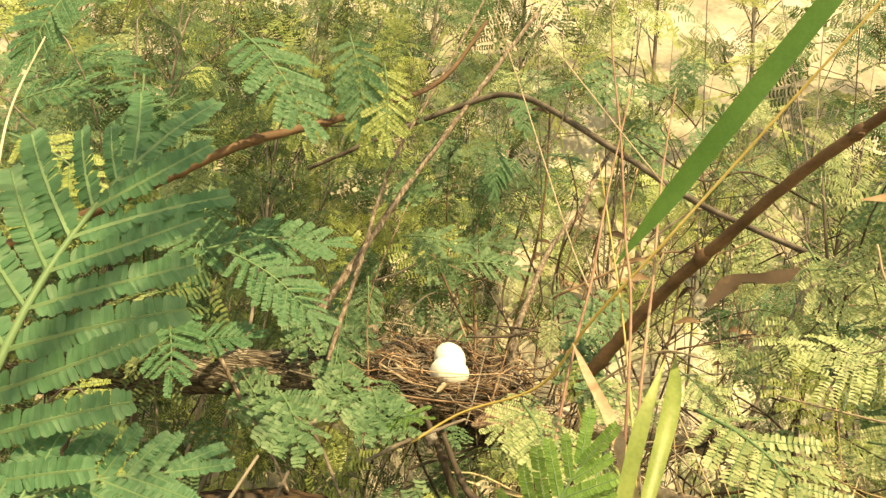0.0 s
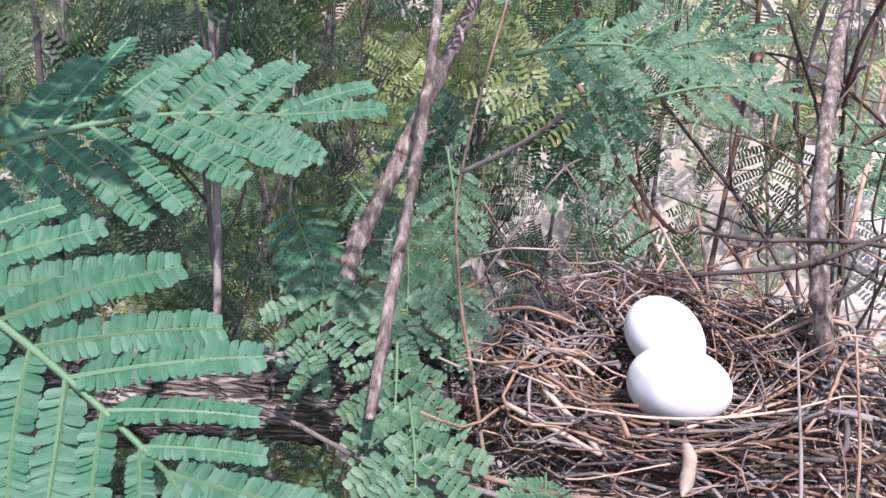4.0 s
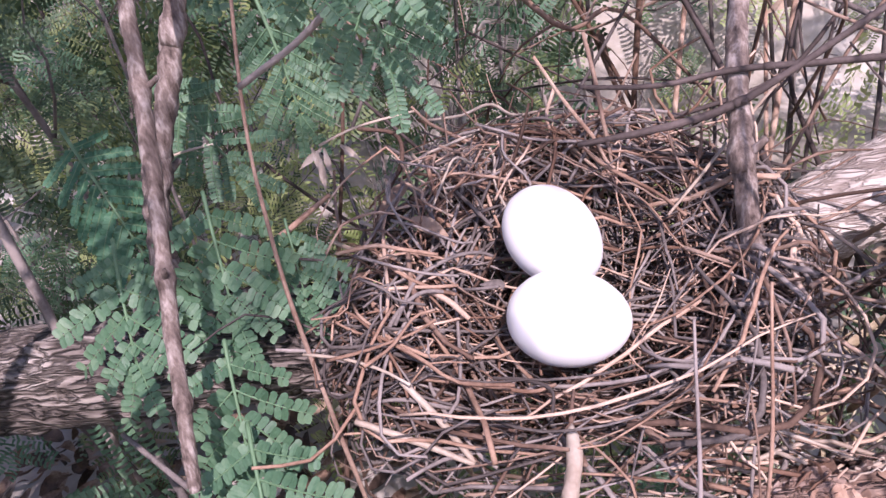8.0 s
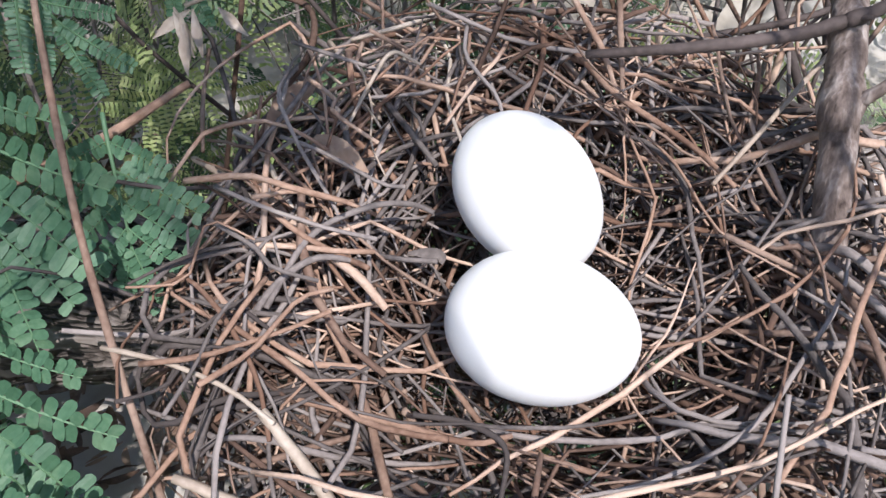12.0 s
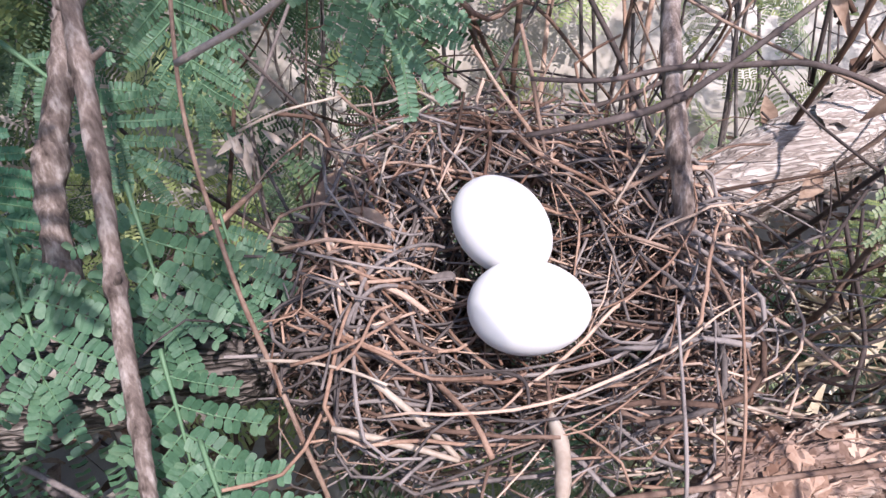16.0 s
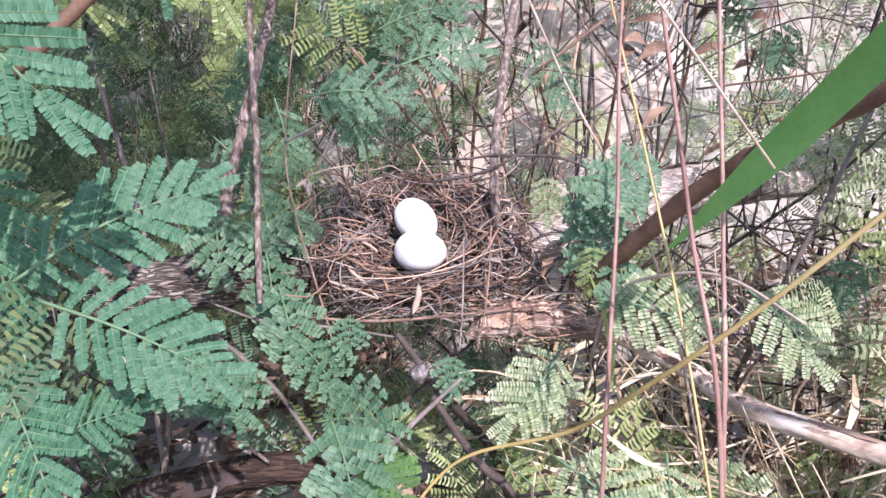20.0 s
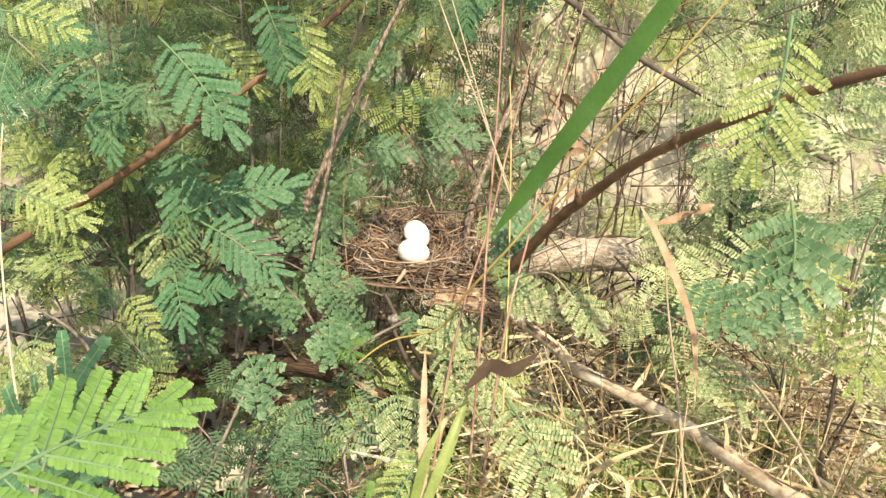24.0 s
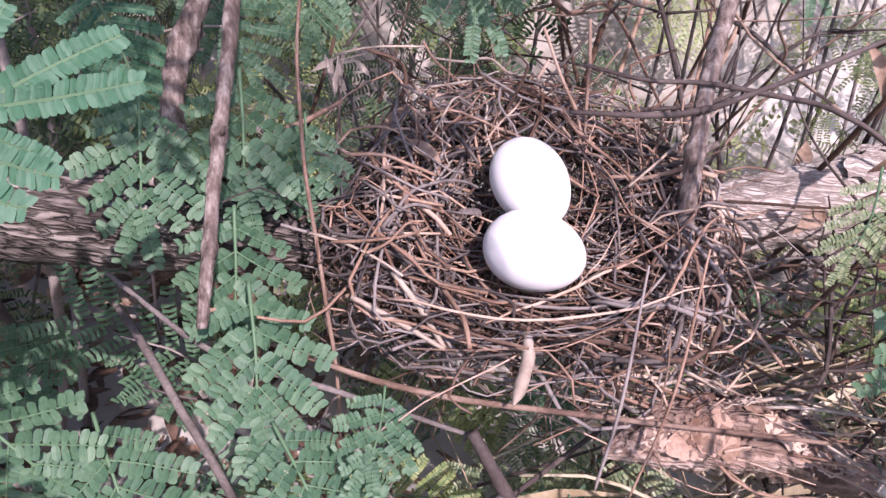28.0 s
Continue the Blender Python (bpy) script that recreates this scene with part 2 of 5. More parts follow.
def child(name, me, parent, label="", m=None, kind=""):
    """Links mesh data as a part of its thing; m is its pose within the thing."""
    ob = new(name, me)
    ob.parent = parent
    if m is not None:
        ob.matrix_basis = m
    return tagged(ob, label, kind=kind)


def spline(points, n):
    """n places along a smooth curve through the points."""
    p = np.array(points, float)
    p = np.vstack([2 * p[0] - p[1], p, 2 * p[-1] - p[-2]])
    out, spans = [], len(p) - 3
    for s in np.linspace(0, spans - 1e-6, n):
        i, u = int(s), s - int(s)
        a, b, c, d = p[i], p[i + 1], p[i + 2], p[i + 3]
        out.append(0.5 * (2 * b + (c - a) * u + (2 * a - 5 * b + 4 * c - d) * u * u + (3 * b - a - 3 * c + d) * u ** 3))
    return np.array(out)


def tube(line, radii, sides=6, rough=0.0, seed=0, caps=True):
    """Vertices and faces of a round tapering stick along a line, with an uneven skin."""
    line = np.array(line, float)
    n = len(line)
    radii = np.interp(np.linspace(0, 1, n), np.linspace(0, 1, len(radii)), radii)
    tang = np.gradient(line, axis=0)
    tang /= np.linalg.norm(tang, axis=1)[:, None] + 1e-12
    ref = np.array([0.31, 0.17, 0.93])
    if abs(tang.mean(axis=0) @ ref) > 0.8 * np.linalg.norm(tang.mean(axis=0)):
        ref = np.array([0.9, 0.3, 0.1])
    r = np.random.default_rng(seed)
    ang = np.arange(sides) * 2 * math.pi / sides
    verts = []
    knots = r.normal(0, 1, (n, sides)) * rough
    for i in range(n):
        u = np.cross(tang[i], ref)
        u /= np.linalg.norm(u)
        w = np.cross(tang[i], u)
        rad = radii[i] * (1 + knots[i])
        verts.append(line[i] + rad[:, None] * (np.cos(ang)[:, None] * u + np.sin(ang)[:, None] * w))
    verts = np.concatenate(verts)
    faces = [(i * sides + j, i * sides + (j + 1) % sides, (i + 1) * sides + (j + 1) % sides, (i + 1) * sides + j)
             for i in range(n - 1) for j in range(sides)]
    if caps:
        faces += [tuple(range(sides))[::-1], tuple((n - 1) * sides + j for j in range(sides))]
    return verts, faces


def merged(pieces):
    verts, faces, k = [], [], 0
    for v, f in pieces:
        verts.append(np.asarray(v))
        faces += [tuple(i + k for i in q) for q in f]
        k += len(v)
    return np.concatenate(verts), faces


def stick(name, points, radii, material, parent, sides=8, steps=24, rough=0.05, seed=1, label=""):
    v, f = tube(spline(points, steps), radii, sides, rough, seed)
    return child(name, mesh(name, v, f, material), parent, label)


def aim(base, tip, normal=(0, -0.6, 0.8), scale=1.0):
    """The pose of a thing that grows along its x from base to tip, its upper side towards normal."""
    b = Vector(base)
    x = (Vector(tip) - b).normalized()
    z = Vector(normal)
    z = (z - x * z.dot(x)).normalized()
    y = z.cross(x)
    rot = Matrix((x, y, z)).transposed()
    return Matrix.LocRotScale(b, rot.to_quaternion(), (scale, scale, scale))


def leaflet(length, width, fold=0.12):
    """A small blunt leaflet along +y from the origin, folded a little along its midrib."""
    y = np.array([0, 0.3, 0.85, 1.0]) * length
    w = np.array([0.55, 1.0, 1.0, 0.5]) * width / 2
    v = []
    for yy, ww in zip(y, w):
        v += [(-ww, yy, abs(ww) * fold), (0, yy, 0), (ww, yy, abs(ww) * fold)]
    f = []
    for i in range(3):
        a = 3 * i
        f += [(a, a + 1, a + 4, a + 3), (a + 1, a + 2, a + 5, a + 4)]
    return np.array(v), f


def pinna_mesh(name, length, pairs, leaf_len, leaf_wide, material, seed, gap=0.0, lean=0.22, rough=1.0):
    """One finger of a feathery leaf: a thin pale axis along x with its rows of leaflets."""
    r = np.random.default_rng(seed)
    bend = r.uniform(-0.10, 0.10)
    def axis(s):
        return np.array([s * length, bend * length * s * s, -0.08 * length * s * s])
    pieces = [tube([axis(s) for s in np.linspace(0, 1, 6)], [0.00042, 0.0002], 4)]
    axis_faces = len(pieces[0][1])
    for k in range(pairs):
        s = 0.05 + 0.95 * (k + 0.5) / pairs
        size = min(1.0, 0.70 + 2.4 * s, 0.55 + 3.2 * (1.02 - s))
        for side in (1, -1):
            if r.random() < gap:
                continue
            v, f = leaflet(leaf_len, leaf_wide)
            v = v * (1.0, size * r.uniform(0.94, 1.05), 1.0)
            lift = r.normal(0.03, 0.10 * rough)
            slope = lean + r.normal(0, 0.06 * rough)
            x = v[:, 0] + v[:, 1] * slope
            y = v[:, 1] * side
            z = v[:, 2] + v[:, 1] * lift + v[:, 0] * r.normal(0.0, 0.12 * rough)
            if side < 0:
                f = [q[::-1] for q in f]
            pieces.append((np.column_stack([x, y, z]) + axis(s), f))
    v, f = merged(pieces)
    me = mesh(name, v, f, material, smooth=False)
    me.materials.append(VEIN)
    for p in me.polygons[:axis_faces]:
        p.material_index = 1
    return me


def leaf_template(label, pinnae, length, pairs, spread, material, seed, group="", category="leaf", sag=0.10):
    """A feathery leaf: a midrib along x with pairs of fingers and one at its end; built at the origin, hidden far below as a pattern of copies."""
    r = np.random.default_rng(seed)
    t = thing("feathery_leaf", label, category, (0, 0, 0), group)
    def rib(s):
        return np.array([s * length, 0.05 * length * math.sin(2.4 * s), 0.04 * length * math.sin(3 * s) - sag * length * s * s])
    v, f = tube([rib(s) for s in np.linspace(-0.16, 1, 14)], [0.0008, 0.0006, 0.0004], 6)
    child("midrib", mesh("midrib", v, f, VEIN), t)
    for k in range(pairs):
        s = (k + 0.3) / pairs
        size = min(1.0, 0.72 + 0.9 * s, 0.55 + 1.5 * (1.0 - s))
        for side in (1, -1):
            a = side * radians(spread - 26 * s + r.normal(0, 3))
            m = Matrix.Translation(rib(s)) @ Matrix.Rotation(a, 4, "Z") @ Matrix.Rotation(r.normal(0.05, 0.09), 4, "Y") @ Matrix.Rotation(r.normal(0, 0.20), 4, "X")
            child("leaf_finger", pinnae[int(r.integers(len(pinnae)))], t, m=m @ Matrix.Scale(size * r.uniform(0.93, 1.07), 4))
    for side in (1, -1):
        m = Matrix.Translation(rib(1.0)) @ Matrix.Rotation(side * radians(r.uniform(12, 22)), 4, "Z") @ Matrix.Rotation(r.normal(0.1, 0.1), 4, "Y")
        child("leaf_finger", pinnae[int(r.integers(len(pinnae)))], t, m=m @ Matrix.Scale(0.85, 4))
    return t


def ribbon(points, widths, material_normal=(0, -1, 0.3), steps=20, fold=0.25):
    """A long grass blade with a keel, along a curve."""
    line = spline(points, steps)
    wid = np.interp(np.linspace(0, 1, steps), np.linspace(0, 1, len(widths)), widths)
    tang = np.gradient(line, axis=0)
    v, f = [], []
    nrm = np.array(material_normal, float)
    for p, t, w in zip(line, tang, wid):
        side = np.cross(t, nrm)
        side /= np.linalg.norm(side) + 1e-12
        up = np.cross(side, t)
        up /= np.linalg.norm(up) + 1e-12
        v += [p - side * w / 2 + up * w * fold / 2, p, p + side * w / 2 + up * w * fold / 2]
    for i in range(steps - 1):
        a = 3 * i
        f += [(a, a + 1, a + 4, a + 3), (a + 1, a + 2, a + 5, a + 4)]
    return np.array(v), f

# ---- ground ----
def ground_sheet():
    """One sheet to the horizon, finely uneven under the shrub, rising to a bank behind it."""
    xs = np.concatenate([[-400, -60, -10, -3], np.linspace(-1.6, 1.6, 65), [3, 10, 60, 400]])
    ys = np.concatenate([[-400, -60, -10, -3], np.linspace(-1.2, 3.6, 97), [6, 12, 60, 400]])
    def height(x, y):
        bank = 4.2 * min(1.0, max(0.0, (y - 0.85) / 2.6)) ** 1.05
        return GROUND + bank + 0.03 * noise.noise((x * 4, y * 4, 0.3)) + 0.02 * noise.noise((x * 13, y * 13, 1.3))
    v = [(x, y, height(x, y)) for y in ys for x in xs]
    n = len(xs)
    f = [(j * n + i, j * n + i + 1, (j + 1) * n + i + 1, (j + 1) * n + i) for j in range(len(ys) - 1) for i in range(n - 1)]
    return tagged(new("ground", mesh("ground", v, f, SOIL)), "pale dry earth below the shrub", "ground", kind="structure")


ground_sheet()

# ---- logs and stems ----
def bark_skin(line, radii, sides, seed, depth):
    """A limb with long furrows in its bark."""
    v, f = tube(line, radii, sides, 0.0, seed)
    n = len(line)
    out = v.reshape(n, sides, 3).copy()
    c = np.array(line)
    for i in range(n):
        for j in range(sides):
            g = noise.noise((j * 0.9 + seed, i * 0.16, seed * 1.7)) + 0.6 * noise.noise((j * 2.1, i * 0.35, seed + 9.1)) + 0.5 * noise.noise((j * 0.5, i * 0.8, seed + 3.3))
            out[i, j] += (out[i, j] - c[i]) * depth * g
    return out.reshape(-1, 3), f


def bark_plates(t, line, rad, count, materials, r, long=(5, 11), turn=(-2.6, 0.4)):
    """Torn plates of bark that stand a little off the wood, each a part of its limb."""
    for i in range(count):
        n = int(r.integers(*long))
        k = int(r.integers(3, len(line) - n - 1))
        a0, wide = r.uniform(*turn), r.uniform(0.25, 0.6)
        rows = []
        for j in range(n):
            c = line[k + j]
            ends = 0.35 + 0.65 * math.sin(math.pi * (j + 0.5) / n)
            for u in (-1, -0.33, 0.33, 1):
                a = a0 + wide * u * ends + 0.05 * r.normal()
                lift = 1.04 + 0.10 * abs(u) + 0.04 * r.normal()
                rows.append(c + rad[k + j] * lift * np.array([0.1 * math.sin(a), math.cos(a), -math.sin(a)]))
        g = [(4 * j + u, 4 * j + u + 1, 4 * j + u + 5, 4 * j + u + 4) for j in range(n - 1) for u in range(3)]
        child("bark_plate", mesh("bark_plate", rows, g, materials[i % len(materials)]), t)


def log(name, label, points, radii, material, seed, sides=40, steps=90, depth=0.10, plates=0, plate_materials=()):
    t = thing(name, label, "branch", points[0])
    line = spline(points, steps) - np.array(points[0])
    v, f = bark_skin(line, radii, sides, seed, depth)
    child("bark", mesh("bark", v, f, material), t)
    rad = np.interp(np.linspace(0, 1, steps), np.linspace(0, 1, len(radii)), radii)
    if plates:
        bark_plates(t, line, rad * 1.02, plates, plate_materials, np.random.default_rng(seed + 70), (6, 16), (-3.0, 0.6))
    return t


log("fallen_log", "thick grey furrowed log lying under the nest",
    [(-0.62, 0.10, -0.075), (-0.33, 0.045, -0.045), (-0.19, 0.020, -0.026), (-0.09, 0.014, -0.014), (-0.055, 0.024, -0.022), (-0.01, 0.045, -0.040), (0.05, 0.068, -0.036), (0.070, 0.076, -0.034)],
    [0.022, 0.020, 0.018, 0.016, 0.015, 0.014, 0.013, 0.008], BARK, 3, sides=56, steps=190, depth=0.15, plates=34, plate_materials=(BARK, STEM, BARK))
log("bleached_log", "sun-bleached whitish log with fine cracks behind the nest",
    [(0.048, 0.070, -0.034), (0.075, 0.080, -0.028), (0.125, 0.096, -0.016), (0.20, 0.128, -0.012), (0.32, 0.18, -0.02), (0.6, 0.28, -0.05)],
    [0.009, 0.0145, 0.0165, 0.018, 0.018, 0.018], BLEACHED, 4, steps=110, plates=22, plate_materials=(BLEACHED, BARK, BLEACHED))
log("rotting_log", "dark brown rotting log lying low under the leaves",
    [(-0.42, -0.05, -0.235), (-0.30, -0.05, -0.165), (-0.18, -0.06, -0.125), (-0.09, -0.06, -0.104), (-0.02, -0.065, -0.115), (0.06, -0.06, -0.17), (0.12, -0.05, -0.26)],
    [0.010, 0.010, 0.009, 0.008, 0.007, 0.007], ROT, 13, sides=32, steps=110, depth=0.30, plates=30, plate_materials=(ROT, DARK_BARK, ROT, TWIG))


def bark_branch():
    """A short thick piece of branch with torn bark, plates of it standing off the wood."""
    r = np.random.default_rng(77)
    points = [(0.024, -0.045, -0.034), (0.038, -0.042, -0.029), (0.056, -0.038, -0.028), (0.078, -0.036, -0.032), (0.104, -0.041, -0.040)]
    t = thing("bark_branch", "thick broken branch with peeling pinkish bark", "branch", points[0])
    line = spline(points, 70) - np.array(points[0])
    radii = [0.0012, 0.0066, 0.0096, 0.0094, 0.0078, 0.0046]
    v, f = bark_skin(line, radii, 40, 11, 0.30)
    child("wood", mesh("wood", v, f, BARK_PINK), t)
    rad = np.interp(np.linspace(0, 1, 70), np.linspace(0, 1, 6), radii)
    bark_plates(t, line, rad, 60, (BARK_PINK, TWIG_PINK, BARK_PINK, TWIG), r, (7, 16))
    # torn fibres lifting off the wood
    for i in range(44):
        k = int(r.integers(2, 52))
        a = r.uniform(-2.8, 0.6)
        n = int(r.integers(6, 14))
        lift = r.uniform(0.0, 0.35)
        pts = [line[k + j] + rad[k + j] * (1.08 + lift * (j / n) ** 2 + 0.05 * r.normal()) * np.array([0.1, math.cos(a + 0.03 * j), -math.sin(a + 0.03 * j)]) for j in range(n)]
        w = r.uniform(0.00025, 0.0006)
        v, f = tube(pts, [w, w * 0.5], 5, 0.1, 40 + i)
        child("fibre", mesh("fibre", v, f, (STRAW, TWIG_PINK, TWIG)[i % 3]), t)


bark_branch()
log("peeled_branch", "long pale peeled branch leaning to the ground",
    [(0.098, -0.040, -0.035), (0.139, -0.055, -0.053), (0.160, -0.085, -0.058), (0.224, -0.140, -0.060), (0.291, -0.240, -0.055), (0.40, -0.36, -0.05)],
    [0.0042, 0.0048, 0.0050, 0.0052, 0.0052, 0.005], PALE, 5, sides=24, steps=110, depth=0.17, plates=26, plate_materials=(BARK_PINK, PALE, TWIG, PALE))


def stem(name, label, points, radii, material, seed=1, sides=12, steps=40, rough=0.04, nodes=(), category="stem"):
    """A stem with swollen nodes, each with a short broken side shoot, at the given shares of its length."""
    t = thing(name, label, category, points[0])
    r = np.random.default_rng(seed + 500)
    line = spline(points, steps) - np.array(points[0])
    rad = np.interp(np.linspace(0, 1, steps), np.linspace(0, 1, len(radii)), radii)
    wobble = np.cumsum(r.normal(0, 1, (steps, 3)), axis=0)
    wobble -= np.linspace(wobble[0], wobble[-1], steps)
    line = line + wobble * rad[:, None] * 0.05
    v, f = tube(line, rad * (1 + 0.02 * np.sin(np.arange(steps) * 0.9 + seed)), sides, rough, seed)
    child("stalk", mesh("stalk", v, f, material), t)
    for s in nodes:
        i = min(steps - 3, int(s * steps))
        p, q = line[i], line[i + 1]
        d = (q - p) / np.linalg.norm(q - p) * rad[i]
        v, f = tube([p - d * 1.6, p - d * 0.8, p, p + d * 0.8, p + d * 1.6], rad[i] * np.array([0.95, 1.16, 1.28, 1.16, 0.95]), sides, 0.05, seed)
        node = child("node", mesh("node", v, f, material), t)
        e = np.cross(d, r.normal(0, 1, 3))
        e *= rad[i] / np.linalg.norm(e)
        v, f = tube(spline([p, p + e * 1.4 + d * 0.4, p + e * 2.4 + d * 1.2], 5), [rad[i] * 0.5, rad[i] * 0.3], 6, 0.06, seed)
        child("side_shoot", mesh("side_shoot", v, f, material), node)
    return t


stem("upright_stem", "slim grey upright stem beside the nest",
     [(-0.0830, -0.0490, -0.006), (-0.0827, -0.0443, 0.0054), (-0.0826, -0.0311, 0.0335), (-0.0818, -0.0170, 0.0637), (-0.0820, -0.0042, 0.0912), (-0.083, 0.0136, 0.1294), (-0.080, 0.041, 0.188), (-0.06, 0.08, 0.28), (-0.03, 0.13, 0.42)],
     [0.0015, 0.0017, 0.0018, 0.0019, 0.0017, 0.0016, 0.0014, 0.0013, 0.0012], STEM, 4, steps=110, nodes=(0.17, 0.27, 0.42))
stem("old_stem", "thick pale cracked stem rising from the log",
     [(-0.121, 0.008, 0.000), (-0.1187, 0.0116, 0.012), (-0.1168, 0.0241, 0.037), (-0.107, 0.038, 0.066), (-0.100, 0.050, 0.090), (-0.0774, 0.090, 0.169), (-0.03, 0.16, 0.31), (0.02, 0.22, 0.45)],
     [0.0046, 0.0040, 0.0036, 0.0033, 0.0031, 0.0029, 0.0027, 0.0023], STEM, 8, steps=80, rough=0.09, nodes=(0.16, 0.30, 0.52))
stem("grey_stem", "straight grey stem standing behind the nest",
     [(0.047, -0.005, -0.045), (0.0465, 0.006, -0.010), (0.0455, 0.020, 0.022), (0.0465, 0.0356, 0.0448), (0.0519, 0.058, 0.0747), (0.067, 0.100, 0.135), (0.091, 0.137, 0.180), (0.105, 0.176, 0.232), (0.125, 0.215, 0.284), (0.16, 0.27, 0.37)],
     [0.0026, 0.0029, 0.0028, 0.0027, 0.0026, 0.0026, 0.0026, 0.0024, 0.0022, 0.0018], STEM, 6, steps=110, nodes=(0.25, 0.5, 0.62))
stem("cut_branch", "dark cut-off branch crossing behind the nest",
     [(0.0076, 0.0313, 0.0476), (0.0265, 0.0300, 0.0456), (0.0445, 0.0316, 0.0464), (0.063, 0.0302, 0.0458), (0.085, 0.035, 0.042), (0.104, 0.031, 0.034), (0.127, 0.0257, 0.0175), (0.15, 0.02, -0.01)],
     [0.0006, 0.0007, 0.0008, 0.0009, 0.0009, 0.0008, 0.0007, 0.0006], DARK_BARK, 2, steps=70, nodes=(0.35, 0.6))
stem("dark_branch", "thick dark branch behind the nest",
     [(0.0058, 0.0305, 0.0325), (0.0243, 0.0275, 0.0352), (0.0414, 0.0268, 0.0385), (0.0569, 0.0290, 0.0450), (0.09, 0.040, 0.060), (0.15, 0.06, 0.09)],
     [0.0007, 0.0010, 0.0011, 0.0009, 0.0008, 0.0007], DARK_BARK, 12, steps=60, nodes=(0.45, 0.7))
stem("brown_branch", "thick reddish-brown branch reaching over the grass",
     [(0.088, -0.052, -0.002), (0.103, -0.066, 0.020), (0.130, -0.098, 0.062), (0.157, -0.137, 0.095), (0.185, -0.185, 0.125), (0.225, -0.245, 0.155), (0.273, -0.292, 0.180), (0.34, -0.33, 0.19)],
     [0.0034, 0.0045, 0.0040, 0.0034, 0.0030, 0.0026, 0.0023, 0.0021], BROWN, 9, steps=80, sides=16, rough=0.06, nodes=(0.38, 0.62))
stem("lower_branch", "dark branch forking below the nest",
     [(-0.012, -0.052, -0.026), (0.000, -0.056, -0.044), (0.0102, -0.0591, -0.0596), (0.022, -0.043, -0.090), (0.034, -0.020, -0.125), (0.05, 0.00, -0.20), (0.06, 0.02, -0.30)],
     [0.0016, 0.0022, 0.0027, 0.0030, 0.0032, 0.0038], DARK_BARK, 10, steps=50, nodes=(0.3, 0.5))
stem("pale_twig", "pale bent twig below the nest",
     [(-0.030, -0.125, -0.062), (-0.012, -0.117, -0.049), (0.004, -0.105, -0.040), (0.022, -0.093, -0.030)],
     [0.0011, 0.0013, 0.0013, 0.0011, 0.0008], TWIG_GREY, 14, steps=40)
stem("dark_fork", "dark bare branch slanting down below the leaves",
     [(0.008, -0.096, -0.037), (0.016, -0.1, -0.051), (0.029, -0.106, -0.069), (0.045, -0.115, -0.085), (0.06, -0.1, -0.16), (0.075, -0.09, -0.28)],
     [0.0015, 0.0019, 0.0023, 0.0025, 0.0026], DARK_BARK, 24, steps=50, nodes=(0.35,))
stem("hanging_twig", "thin grey twig hanging past the nest",
     [(-0.060, 0.03, 0.14), (-0.0741, 0.0153, 0.0654), (-0.069, -0.005, 0.028), (-0.060, -0.022, 0.000), (-0.052, -0.034, -0.030), (-0.05, -0.036, -0.06)],
     [0.0004, 0.0005, 0.0006, 0.0006, 0.0004], TWIG, 15, steps=40)
stem("broken_branch", "broken pale branch leaning below the leaves", [(-0.172, -0.088, 0.000), (-0.159, -0.0860, -0.006), (-0.149, -0.080, -0.015), (-0.130, -0.074, -0.041), (-0.113, -0.070, -0.060), (-0.088, -0.066, -0.095)],
     [0.0026, 0.0021, 0.0016, 0.0014, 0.0012, 0.0010], STEM, 20, steps=50, rough=0.08)
stem("brown_limb", "brown shaded limb among the upper leaves", [(-0.42, -0.17, -0.07), (-0.228, -0.144, 0.055), (-0.143, -0.135, 0.117), (-0.10, -0.08, 0.165), (-0.05, 0.02, 0.25), (-0.02, 0.05, 0.33)],
     [0.0040, 0.0034, 0.0030, 0.0026, 0.0022, 0.0018], BROWN, 21, steps=60, rough=0.06, nodes=(0.3, 0.42, 0.55, 0.7))
stem("leaning_twig", "grey leaning twig below the leaves",
     [(-0.164, 0.020, -0.036), (-0.153, 0.0124, -0.042), (-0.125, -0.012, -0.045), (-0.102, -0.035, -0.049), (-0.078, -0.056, -0.060), (-0.05, -0.08, -0.09)],
     [0.0011, 0.0013, 0.0014, 0.0013, 0.0011], TWIG_GREY, 16, steps=40)
stem("far_branch", "long grey branch crossing the thicket behind",
     [(-0.20, 0.16, 0.20), (-0.05, 0.15, 0.285), (0.02, 0.14, 0.30), (0.12, 0.10, 0.235), (0.20, 0.07, 0.18), (0.35, 0.02, 0.11)],
     [0.0022, 0.0030, 0.0032, 0.0030, 0.0028, 0.0022], TWIG_GREY, 17, steps=60, nodes=(0.4, 0.6))

# ---- eggs ----
EGGS = []


def egg(label, m, length=0.031, width=0.0242):
    t = thing("egg", label, "egg", group="eggs in the nest")
    n, k = 40, 48
    v = []
    for i in range(n + 1):
        a = math.pi * i / n
        x = -math.cos(a) * length / 2
        u = 2 * x / length
        r = width / 2 * math.sqrt(max(0.0, 1 - u * u)) * (1 + 0.055 * u - 0.01 * u * u)
        v += [(x, r * math.cos(2 * math.pi * j / k), r * math.sin(2 * math.pi * j / k)) for j in range(k)]
    f = [(i * k + j, i * k + (j + 1) % k, (i + 1) * k + (j + 1) % k, (i + 1) * k + j) for i in range(n) for j in range(k)]
    child("shell", mesh("shell", v, f, EGG), t)
    t.matrix_basis = m
    EGGS.append((np.array(m.inverted()), length / 2, width / 2))
    return t


